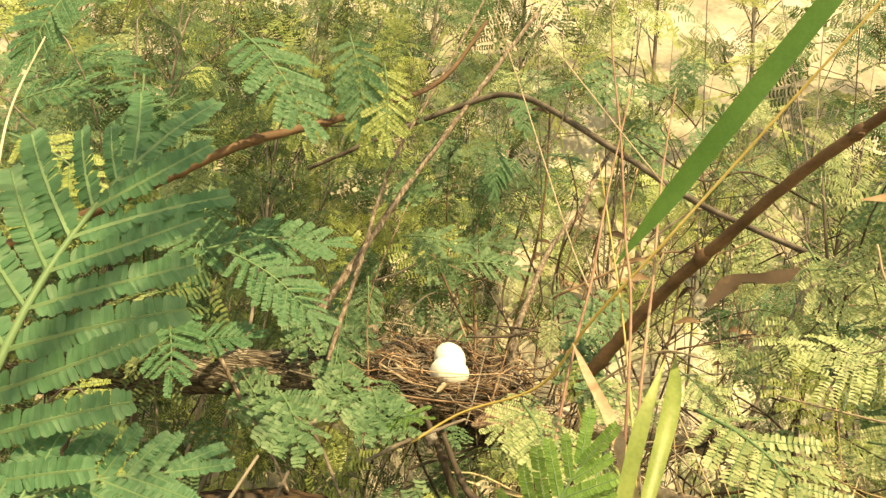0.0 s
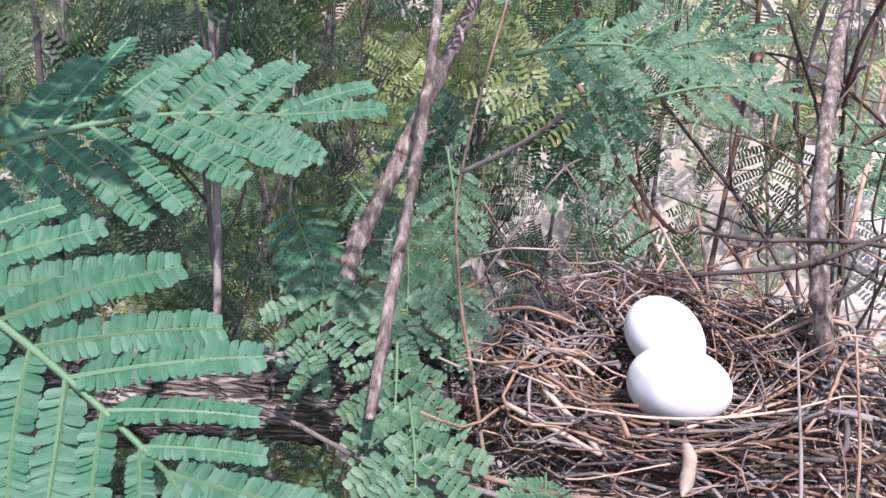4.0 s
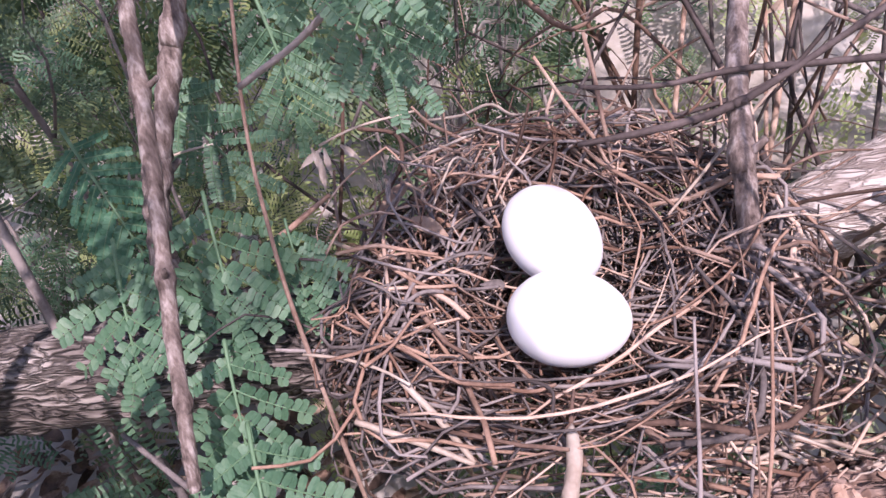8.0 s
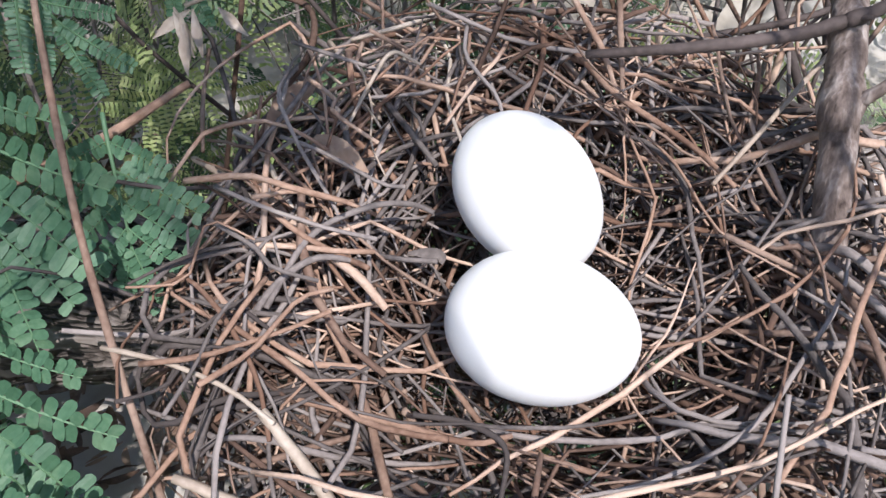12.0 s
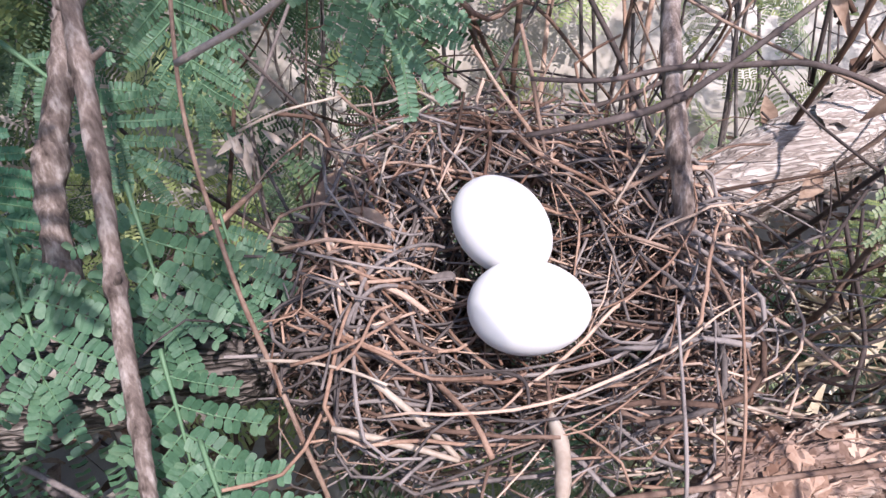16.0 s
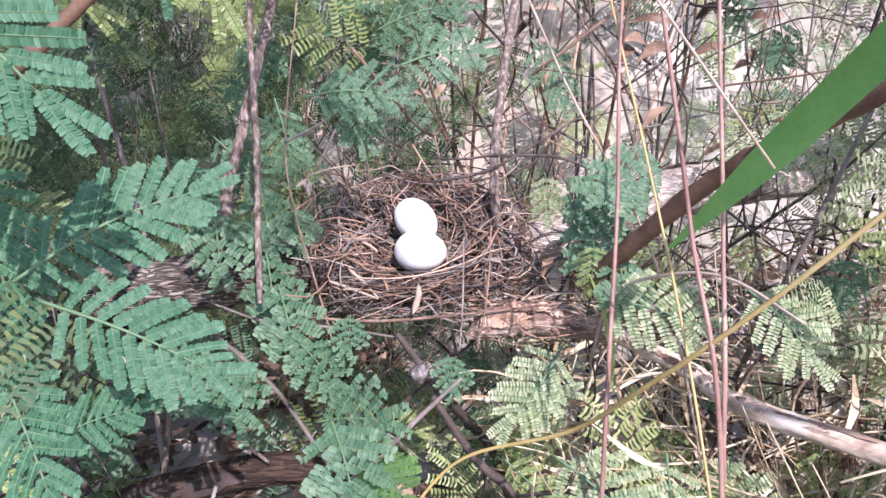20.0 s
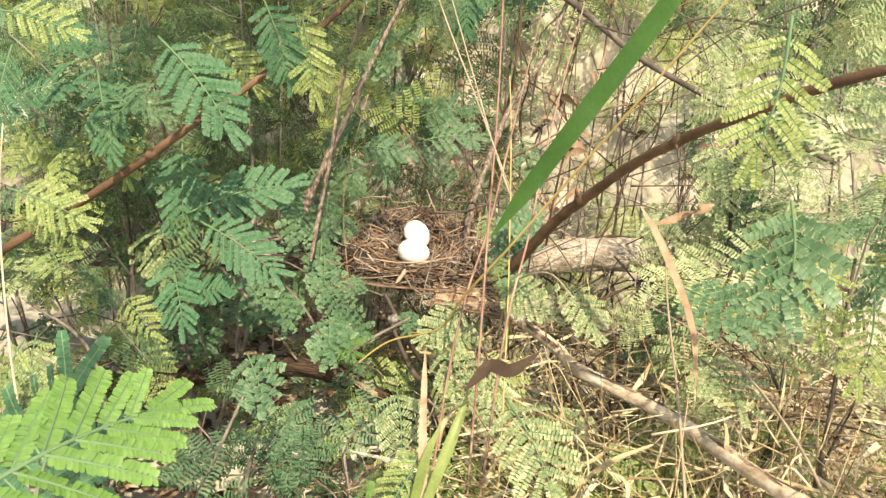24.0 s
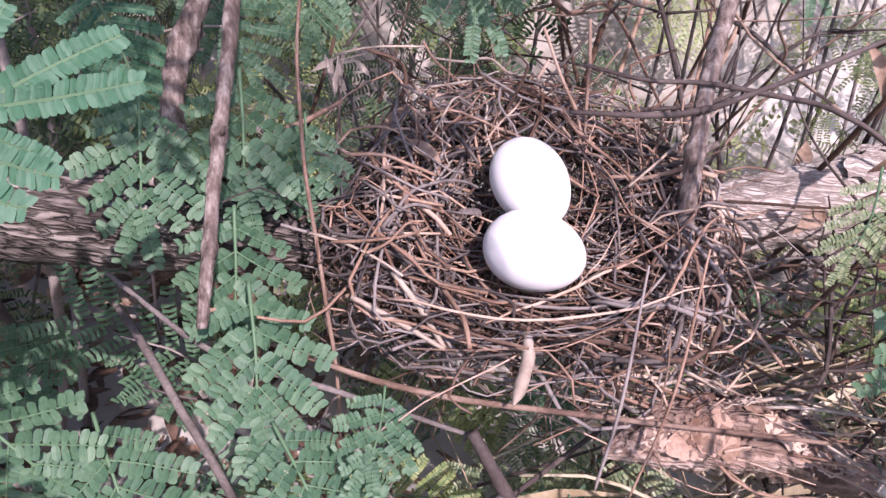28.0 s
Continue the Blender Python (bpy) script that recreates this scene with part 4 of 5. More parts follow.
LEAVES = [
    # patterns, which one, base, tip, size
    (T_DARK, 0, (-0.172, -0.104, 0.090), (-0.164, -0.130, 0.020), 1.10),
    (T_DARK, 1, (-0.142, -0.128, 0.052), (-0.069, -0.090, 0.077), 1.14),
    (T_DARK, 2, (-0.123, -0.149, 0.043), (-0.057, -0.160, 0.010), 1.00),
    (T_DARK, 0, (-0.170, -0.128, 0.008), (-0.130, -0.184, -0.036), 1.04),
    (T_DARK, 1, (-0.137, -0.172, 0.172), (-0.071, -0.190, 0.106), 1.16),
    (T_DARK, 2, (-0.287, -0.150, 0.124), (-0.216, -0.150, 0.151), 0.95),
    (T_DARK, 0, (-0.209, -0.150, 0.145), (-0.192, -0.170, 0.076), 0.88),
    (T_DARK, 1, (-0.295, -0.120, 0.175), (-0.230, -0.120, 0.170), 0.90),
    (T_DARK, 2, (-0.090, -0.120, 0.205), (-0.080, -0.116, 0.170), 0.9),
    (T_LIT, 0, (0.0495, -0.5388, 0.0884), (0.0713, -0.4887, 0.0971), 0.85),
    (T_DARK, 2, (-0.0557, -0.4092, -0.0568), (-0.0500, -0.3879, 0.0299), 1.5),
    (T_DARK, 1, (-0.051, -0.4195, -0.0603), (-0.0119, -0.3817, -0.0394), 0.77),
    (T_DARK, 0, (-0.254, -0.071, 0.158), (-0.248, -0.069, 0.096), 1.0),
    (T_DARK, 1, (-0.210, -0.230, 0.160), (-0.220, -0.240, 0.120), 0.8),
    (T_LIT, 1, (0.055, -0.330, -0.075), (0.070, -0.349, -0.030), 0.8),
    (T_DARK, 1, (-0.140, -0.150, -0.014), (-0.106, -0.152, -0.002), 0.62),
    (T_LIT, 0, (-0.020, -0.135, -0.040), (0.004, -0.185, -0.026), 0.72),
    (T_YOUNG_LIT, 0, (-0.301, -0.120, 0.053), (-0.191, -0.120, 0.030), 1.0),
    (T_YOUNG_LIT, 1, (-0.342, -0.100, -0.005), (-0.230, -0.120, -0.008), 1.0),
    (T_YOUNG_LIT, 0, (-0.088, -0.076, 0.205), (-0.077, -0.065, 0.109), 1.0),
    (T_YOUNG_LIT, 1, (-0.067, -0.105, 0.193), (-0.055, -0.112, 0.125), 1.0),
    (T_YOUNG_LIT, 1, (-0.154, -0.087, 0.180), (-0.108, -0.070, 0.130), 1.0),
    (T_YOUNG_LIT, 0, (-0.215, -0.229, 0.074), (-0.151, -0.221, 0.049), 0.9),
    (T_YOUNG_LIT, 1, (-0.230, -0.200, 0.060), (-0.190, -0.215, 0.040), 0.9),
    (T_YOUNG_LIT, 0, (-0.218, -0.220, 0.187), (-0.161, -0.209, 0.174), 0.8),
    (T_SMALL, 0, (-0.045, -0.026, 0.097), (0.001, -0.031, 0.096), 0.95),
    (T_SMALL, 1, (-0.034, -0.012, 0.106), (-0.026, -0.022, 0.080), 0.85),
    (T_SUN, 0, (0.070, -0.030, 0.048), (0.071, -0.036, -0.005), 0.42),
    (T_YOUNG_LIT, 1, (0.090, -0.058, 0.020), (0.086, -0.060, -0.010), 0.45),
    (T_SMALL, 1, (-0.005, 0.06, 0.100), (0.035, 0.07, 0.105), 1.1),
    (T_SMALL, 0, (-0.020, 0.10, 0.120), (0.020, 0.09, 0.130), 1.2),
    (T_SMALL, 1, (0.08, 0.12, 0.10), (0.10, 0.11, 0.06), 1.0),
    (T_PALE, 0, (0.1106, -0.0202, 0.0488), (0.0914, -0.0411, 0.0301), 0.85),
    (T_PALE, 1, (0.100, -0.035, 0.036), (0.080, -0.0572, 0.0024), 0.75),
    (T_PALE, 1, (0.120, -0.060, 0.060), (0.085, -0.070, 0.052), 0.7),
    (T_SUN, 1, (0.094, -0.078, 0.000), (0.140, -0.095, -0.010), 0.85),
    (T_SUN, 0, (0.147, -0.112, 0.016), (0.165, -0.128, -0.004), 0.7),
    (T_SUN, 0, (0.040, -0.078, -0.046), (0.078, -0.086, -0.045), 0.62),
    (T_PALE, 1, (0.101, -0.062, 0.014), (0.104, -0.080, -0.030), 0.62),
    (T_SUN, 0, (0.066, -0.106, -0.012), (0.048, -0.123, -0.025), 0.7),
    (T_YOUNG_LIT, 1, (0.071, -0.081, -0.055), (0.042, -0.087, -0.052), 0.6),
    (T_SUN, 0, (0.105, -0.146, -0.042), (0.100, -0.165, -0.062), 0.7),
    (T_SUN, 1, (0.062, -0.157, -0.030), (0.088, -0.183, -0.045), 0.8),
    (T_YOUNG_LIT, 0, (0.081, -0.290, -0.030), (0.070, -0.325, -0.045), 0.7),
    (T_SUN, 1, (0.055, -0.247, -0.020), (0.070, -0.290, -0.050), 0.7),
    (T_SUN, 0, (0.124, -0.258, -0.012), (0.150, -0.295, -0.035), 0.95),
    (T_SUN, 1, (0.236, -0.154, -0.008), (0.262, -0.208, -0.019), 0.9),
    (T_YOUNG_LIT, 0, (0.279, -0.221, 0.082), (0.281, -0.235, 0.037), 0.8),
    (T_YOUNG_LIT, 1, (0.302, -0.233, 0.063), (0.297, -0.247, 0.018), 0.8),
    (T_YOUNG_LIT, 0, (0.206, -0.378, 0.184), (0.198, -0.383, 0.125), 0.75),
    (T_PALE, 0, (0.225, -0.345, 0.125), (0.227, -0.355, 0.085), 0.8),
    (T_PALE, 1, (0.210, -0.232, 0.060), (0.243, -0.262, 0.050), 0.8),
    (T_PALE, 0, (-0.076, -0.034, -0.006), (-0.066, -0.066, -0.032), 0.80),
    (T_PALE, 1, (-0.035, -0.055, -0.014), (-0.036, -0.083, -0.024), 0.45),
    (T_PALE, 0, (-0.0900, 0.006, 0.038), (-0.0870, -0.010, 0.010), 0.78),
    (T_PALE, 1, (-0.0730, 0.012, 0.026), (-0.0715, 0.002, 0.004), 0.55),
    (T_PALE, 0, (-0.0860, -0.016, 0.006), (-0.0840, -0.030, -0.016), 0.75),
    (T_PALE, 1, (-0.1180, 0.000, 0.030), (-0.1150, -0.016, 0.008), 0.80),
    (T_SMALL, 0, (-0.130, 0.060, 0.060), (-0.105, 0.050, 0.030), 1.0),
    (T_SMALL, 1, (-0.095, 0.085, 0.075), (-0.090, 0.075, 0.035), 1.0),
    (T_DARK, 2, (-0.150, 0.040, 0.050), (-0.130, 0.020, 0.020), 0.8),
    (T_PALE, 1, (-0.060, -0.062, -0.026), (-0.036, -0.092, -0.040), 0.7),
    (T_PALE, 0, (-0.138, -0.069, -0.022), (-0.124, -0.073, -0.036), 0.8),
    (T_PALE, 1, (-0.110, -0.060, -0.036), (-0.095, -0.080, -0.050), 0.8),
    (T_PALE, 1, (0.015, -0.062, -0.036), (0.017, -0.084, -0.046), 0.45),
    (T_PALE, 0, (-0.030, -0.139, -0.022), (-0.019, -0.172, -0.038), 0.8),
    (T_PALE, 1, (-0.045, -0.101, -0.045), (0.000, -0.120, -0.034), 0.8),
    (T_PALE, 0, (-0.061, -0.208, -0.030), (-0.030, -0.245, -0.055), 0.8),
]
for templates, i, base, tip, size in LEAVES:
    put(templates, i, base, tip, scale=size)

# ---- grass ----
def blade(name, label, points, widths, material, normal=(0, -1, 0.3), group=""):
    t = thing(name, label, "grass", points[0], group)
    v, f = ribbon(points, widths, normal, 28)
    child("blade", mesh("blade", v - np.array(points[0]), f, material), t)
    return t


blade("broad_grass", "broad green grass blade hanging down", [(0.20, -0.265, 0.24), (0.1766, -0.2437, 0.198), (0.1477, -0.2185, 0.151), (0.1147, -0.1896, 0.097), (0.0935, -0.171, 0.063)], [0.008, 0.010, 0.011, 0.010, 0.001], BLADE)
stem("grass_stalk", "upright reddish grass stalk with nodes", [(0.105, -0.06, 0.22), (0.093, -0.095, 0.125), (0.086, -0.130, 0.06), (0.073, -0.177, -0.029), (0.06, -0.22, GROUND - 0.01)], [0.0005, 0.0007, 0.0008, 0.0009, 0.0010], RED, 1, 8, 60, nodes=(0.3, 0.6))
stem("grass_stalk", "upright reddish grass stalk with nodes", [(0.135, -0.07, 0.22), (0.123, -0.114, 0.136), (0.116, -0.155, 0.06), (0.108, -0.195, -0.020), (0.10, -0.24, GROUND - 0.01)], [0.0005, 0.0007, 0.0008, 0.0009, 0.0010], RED, 2, 8, 60, nodes=(0.35, 0.62))
stem("grass_culm", "thin yellow grass stem arching over", [(0.0, -0.165, -0.045), (0.023, -0.157, -0.026), (0.062, -0.170, -0.006), (0.082, -0.195, 0.028), (0.1095, -0.2153, 0.0672), (0.1598, -0.245, 0.1408), (0.21, -0.275, 0.215)], [0.0006, 0.0007, 0.0008, 0.0007, 0.0005], YELLOW, 3, 8, 60)
stem("grass_culm", "thin straw-coloured grass stem", [(0.085, -0.07, 0.165), (0.093, -0.096, 0.118), (0.107, -0.158, 0.011), (0.115, -0.20, -0.10), (0.12, -0.22, GROUND - 0.01)], [0.0004, 0.0005, 0.0006, 0.001], YELLOW, 4, 6, 40)

blade("grass_leaf", "yellow dying grass leaf standing up", [(0.082, -0.318, -0.060), (0.088, -0.314, -0.021), (0.095, -0.307, 0.002)], [0.0045, 0.0050, 0.0004], LEAF_YOUNG_LIT)
blade("grass_leaf", "pale dry grass leaf leaning over", [(0.092, -0.32, -0.06), (0.084, -0.300, -0.026), (0.075, -0.265, -0.003), (0.070, -0.245, 0.010)], [0.004, 0.0045, 0.0035, 0.0004], DRY_LEAF)
blade("grass_leaf", "short green grass leaf", [(0.099, -0.062, -0.060), (0.097, -0.064, -0.023), (0.087, -0.063, 0.008)], [0.003, 0.0045, 0.0004], LEAF_YOUNG_LIT)
stem("grass_culm", "pale arching grass culm", [(0.090, -0.050, -0.05), (0.098, -0.064, -0.005), (0.115, -0.090, 0.017), (0.133, -0.118, 0.027), (0.150, -0.150, 0.022)], [0.0008, 0.0009, 0.0008, 0.0005], STRAW, 5, 6, 30, category="grass")
stem("grass_culm", "long thin straw stem behind the nest", [(-0.010, -0.005, 0.31), (0.023, -0.021, 0.232), (0.075, -0.046, 0.105), (0.127, -0.071, -0.017), (0.17, -0.09, GROUND)], [0.0004, 0.0006, 0.0007, 0.0007], STRAW, 6, 6, 40, category="grass")
stem("grass_culm", "pale dry grass stem", [(-0.20, -0.25, 0.12), (-0.186, -0.273, 0.074), (-0.141, -0.321, 0.021), (-0.12, -0.34, -0.05), (-0.10, -0.36, GROUND)], [0.0004, 0.0006, 0.0008], STRAW, 9, 6, 30, category="grass")
stem("grass_culm", "pale dry grass stem", [(0.198, -0.225, 0.075), (0.201, -0.235, 0.051), (0.208, -0.301, 0.003), (0.21, -0.34, -0.05), (0.21, -0.37, GROUND)], [0.0005, 0.0007, 0.0008], STRAW, 10, 6, 30, category="grass")
stem("grass_culm", "long bent dry grass stem", [(0.20, -0.11, 0.012), (0.242, -0.151, 0.003), (0.265, -0.22, -0.004), (0.274, -0.303, -0.015), (0.27, -0.36, -0.05)], [0.0006, 0.0008, 0.0008], STRAW, 11, 6, 30, category="grass")
stem("grass_culm", "fine dry stem hanging in front", [(0.02, -0.11, 0.26), (0.040, -0.132, 0.215), (0.075, -0.168, 0.155), (0.109, -0.205, 0.097)], [0.0003, 0.0005, 0.0004], STRAW, 12, 6, 30, category="grass")
stem("grass_stalk", "pinkish upright grass stalk", [(0.079, -0.115, 0.26), (0.083, -0.123, 0.215), (0.090, -0.160, 0.14), (0.094, -0.191, 0.075), (0.098, -0.22, 0.0), (0.10, -0.25, GROUND)], [0.0004, 0.0006, 0.0007, 0.0008], RED, 13, 8, 60, nodes=(0.25, 0.5), category="grass")
stem("rim_twig", "thin pale twig standing at the nest's front", [(0.041, -0.025, 0.022), (0.037, -0.045, -0.008), (0.030, -0.058, -0.035)], [0.0003, 0.0004, 0.0003], TWIG_PINK, 14, 6, 20, category="twig")
stem("rim_twig", "thin grey twig standing at the nest's front", [(0.026, -0.03, 0.018), (0.024, -0.048, -0.010), (0.021, -0.058, -0.034)], [0.0003, 0.0005, 0.0004], TWIG_GREY, 15, 6, 20, category="twig")

# ---- thicket ----
def fast_mesh(name, verts, corners, material):
    """A mesh of equal polygons, all corners in order."""
    n = len(verts)
    me = bpy.data.meshes.new(name)
    me.vertices.add(n)
    me.vertices.foreach_set("co", np.asarray(verts, dtype=np.float32).ravel())
    me.loops.add(n)
    me.loops.foreach_set("vertex_index", np.arange(n, dtype=np.int32))
    me.polygons.add(n // corners)
    me.polygons.foreach_set("loop_start", np.arange(0, n, corners, dtype=np.int32))
    me.update(calc_edges=True)
    me.materials.append(material)
    return me


def coarse_leaf(seed, ladder):
    """Corner rows of a whole feathery leaf along x, four to a leaflet."""
    r = np.random.default_rng(seed)
    w, ll, step = (0.0011, 0.0038, 0.0028) if ladder else (0.0009, 0.0025, 0.0020)
    base = np.array([(-w * 0.6, 0, 0), (w * 0.6, 0, 0), (w, ll, 0), (-w, ll, 0)])
    L = r.uniform(0.034, 0.052)
    pairs = int(r.integers(4, 6)) if ladder else int(r.integers(6, 9))
    out = []
    for q in range(pairs):
        s = (q + 0.4) / pairs
        for side in (1, -1):
            a = side * (r.normal(1.2, 0.06) - 0.45 * s)
            fl = r.uniform(0.019, 0.027) * min(1, 0.65 + 1.2 * (1.05 - s))
            m = int(fl / step)
            ca, sa = math.cos(a), math.sin(a)
            droop, roll = r.normal(-0.2, 0.2), r.normal(0, 0.25)
            for j in range(m):
                u = (j + 0.6) / m * fl
                for s2 in (1, -1):
                    if r.random() < 0.05:
                        continue
                    b = base * r.uniform(0.85, 1.1)
                    b = np.column_stack([b[:, 0] + b[:, 1] * 0.2, b[:, 1] * s2, b[:, 1] * (r.normal(0, 0.2) + roll * s2)])
                    b = b + (u, 0, droop * u * u / fl)
                    b = np.column_stack([b[:, 0] * ca - b[:, 1] * sa, b[:, 0] * sa + b[:, 1] * ca, b[:, 2]])
                    out.append(b + (s * L, 0, -0.15 * L * s * s))
    return np.concatenate(out)


FEATHER = [coarse_leaf(s, False) for s in range(40, 46)]
LADDER = [coarse_leaf(s, True) for s in range(50, 55)]


SUN_GAPS = ((0.12, 0.09, -0.02, 0.06), (0.20, -0.20, -0.04, 0.085), (0.11, 0.00, -0.08, 0.05), (0.05, 0.36, -0.25, 0.08), (0.12, -0.08, -0.06, 0.06))  # where sunlight falls through the leaves: foot and width


def open_air(p):
    """Where the space in front of and above the nest is free of leaves."""
    x, y, z = p
    for bx, by, bz, wide in SUN_GAPS:
        if z > bz + 0.04 and math.dist(p, (bx + 0.405 * (z - bz), by - 0.81 * (z - bz), z)) < wide:
            return True
    if 0.09 < x < 0.40 and -0.10 < z < 0.02 and abs((y + 0.05) + (x - 0.13) * 1.15) < 0.07:
        return True
    if y < -0.07:
        return -0.115 < x < 0.185 and -0.085 < z < 0.27 or (y < -0.30 and x > -0.14 and x < 0.25 and -0.13 < z < 0.28)
    if y < 0.10:
        return -0.165 < x < 0.115 and -0.06 < z < 0.16
    if y < 0.17:
        return abs(x) < 0.09 and -0.02 < z < 0.06
    return False


def shrub_branch(seed, root, tip, count, spread, material, size=1.0, ladder=0.4, radius=0.003, label="thin shrub branch with feathery leaves", low=0.35):
    r = np.random.default_rng(seed)
    root, tip = np.array(root, float), np.array(tip, float)
    t = thing("shrub_branch", label, "shrub", root, "branches of the thicket")
    mid = (root + tip) / 2 + r.normal(0, 0.025, 3)
    line = spline([root, mid, tip], 20) - root
    twigs = [tube(line, [radius, radius * 0.7, radius * 0.35], 6, 0.06, seed)]
    pts = []
    for _ in range(count):
        for _try in range(6):
            s = r.uniform(low, 1.0)
            i = min(19, int(s * 20))
            p = line[i] + r.normal(0, 1, 3) * spread
            if not open_air(p + root):
                break
        else:
            continue
        d = r.normal(0, 1, 3) * (1, 0.6, 1) + (p - line[i]) * 8 + np.array([0, -0.2, -0.3])
        nrm = np.array([0.25, -0.75, 0.65]) + r.normal(0, 0.45, 3)
        x = d / np.linalg.norm(d)
        z = nrm - x * (nrm @ x)
        z /= np.linalg.norm(z) + 1e-9
        rows = np.vstack([x, np.cross(z, x), z])
        leaf = (LADDER if r.random() < ladder else FEATHER)[int(r.integers(5))]
        k = size * r.uniform(0.75, 1.15)
        pts.append(leaf * k @ rows + p)
        if r.random() < 0.5:
            twigs.append(tube(spline([line[max(0, i - 2)], (line[i] + p) / 2 + r.normal(0, 0.006, 3), p, p + x * 0.03 * k], 6), [radius * 0.3, radius * 0.14], 4, 0.0, seed))
    v, f = merged(twigs)
    child("branchwork", mesh("branchwork", v, f, TWIG_GREY), t)
    if pts:
        child("foliage", fast_mesh("foliage", np.concatenate(pts), 4, material), t, kind="stuff")
    return t


SPRAYS = [
    # middle, how many leaves, leaf colour, share of coarse leaves, size
    ((-0.21, -0.04, 0.02), 26, LEAF_FAR, 0.5, 1.0), ((-0.27, -0.10, 0.12), 26, LEAF_FAR, 0.3, 1.0), ((-0.22, 0.03, 0.15), 26, LEAF_FAR, 0.4, 1.0),
    ((-0.33, 0.05, -0.02), 26, LEAF_FAR, 0.6, 1.0), ((-0.21, -0.10, -0.11), 28, LEAF_FAR, 0.6, 0.9), ((-0.18, 0.10, 0.06), 26, LEAF_FAR, 0.5, 0.9),
    ((-0.38, -0.05, 0.24), 28, LEAF_YOUNG_LIT, 0.6, 1.1), ((-0.28, 0.12, 0.28), 26, LEAF_FAR, 0.3, 1.1), ((-0.15, -0.09, -0.14), 28, LEAF_PALE, 0.8, 0.9),
    ((-0.45, 0.08, 0.12), 30, LEAF_FAR, 0.5, 1.1), ((-0.30, -0.10, -0.03), 30, LEAF_YOUNG_LIT, 0.8, 0.9), ((-0.20, -0.22, -0.18), 28, LEAF_FAR, 0.5, 1.0),
    ((0.21, 0.02, 0.03), 24, LEAF_SUN, 0.5, 0.9), ((0.27, -0.03, 0.12), 26, LEAF_SUN, 0.5, 1.0), ((0.23, -0.09, -0.09), 28, LEAF_YOUNG_LIT, 0.6, 0.9),
    ((0.31, -0.12, 0.00), 26, LEAF_SUN, 0.5, 1.0), ((0.30, 0.08, 0.20), 26, LEAF_FAR, 0.4, 1.1), ((0.36, -0.20, 0.06), 26, LEAF_YOUNG_LIT, 0.6, 1.0),
    ((0.44, 0.02, 0.20), 28, LEAF_FAR, 0.4, 1.1), ((0.27, -0.25, -0.15), 26, LEAF_YOUNG_LIT, 0.7, 0.9),
    ((-0.08, -0.16, -0.14), 26, LEAF_PALE, 0.7, 0.9), ((0.00, -0.17, -0.17), 26, LEAF_PALE, 0.6, 0.9), ((0.08, -0.19, -0.14), 26, LEAF_YOUNG_LIT, 0.5, 0.9),
    ((0.15, -0.20, -0.14), 26, LEAF_YOUNG_LIT, 0.6, 0.9), ((-0.02, -0.28, -0.22), 26, LEAF_FAR, 0.5, 1.0), ((0.10, -0.30, -0.22), 26, LEAF_YOUNG_LIT, 0.5, 1.0),
    ((0.02, -0.09, -0.16), 22, LEAF_YOUNG_LIT, 0.6, 0.8), ((0.20, -0.30, -0.21), 26, LEAF_YOUNG_LIT, 0.5, 1.0), ((-0.12, -0.28, -0.20), 26, LEAF_FAR, 0.4, 1.0),
    ((-0.10, 0.02, -0.14), 24, LEAF_PALE, 0.6, 0.9), ((0.10, -0.02, -0.14), 22, LEAF_PALE, 0.6, 0.9), ((0.15, 0.06, -0.10), 22, LEAF_SUN, 0.6, 0.9),
]
for k, (mid, count, material, share, size) in enumerate(SPRAYS):
    m = np.array(mid)
    foot = (m[0] + rng.normal(0, 0.04), m[1] + rng.normal(0, 0.03) + 0.02, GROUND - 0.01)
    top = m + np.array([rng.normal(0, 0.05), rng.normal(0, 0.03), 0.07])
    shrub_branch(200 + k, foot, top, int(count * 0.6), np.array([0.055, 0.045, 0.045]), material, size, share, 0.0028, low=max(0.05, 1 - 0.13 / (top[2] - GROUND)))

k = 0
for row, (y0, n, count, step, size) in enumerate(((0.20, 10, 34, 0.095, 1.0), (0.32, 11, 44, 0.115, 1.15), (0.48, 11, 46, 0.15, 1.5), (0.75, 11, 60, 0.22, 2.1))):
    for i in range(n):
        x = (i - (n - 1) / 2) * step + rng.normal(0, 0.02)
        k += 1
        # branches on the sunny side take the leaf colour with sunlight in it
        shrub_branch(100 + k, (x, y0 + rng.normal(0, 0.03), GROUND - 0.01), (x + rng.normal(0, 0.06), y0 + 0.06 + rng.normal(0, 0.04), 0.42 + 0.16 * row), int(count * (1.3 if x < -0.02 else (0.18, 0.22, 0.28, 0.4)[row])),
                     np.array([0.06, 0.05, 0.03]) * size, (LEAF_SUN if x > 0 else LEAF_FAR, LEAF_PALE, LEAF_FAR, LEAF_SUN if x > 0 else LEAF_FAR, LEAF_YOUNG_LIT)[k % 5], size, 0.4, 0.0013 + 0.0004 * row, low=0.12)



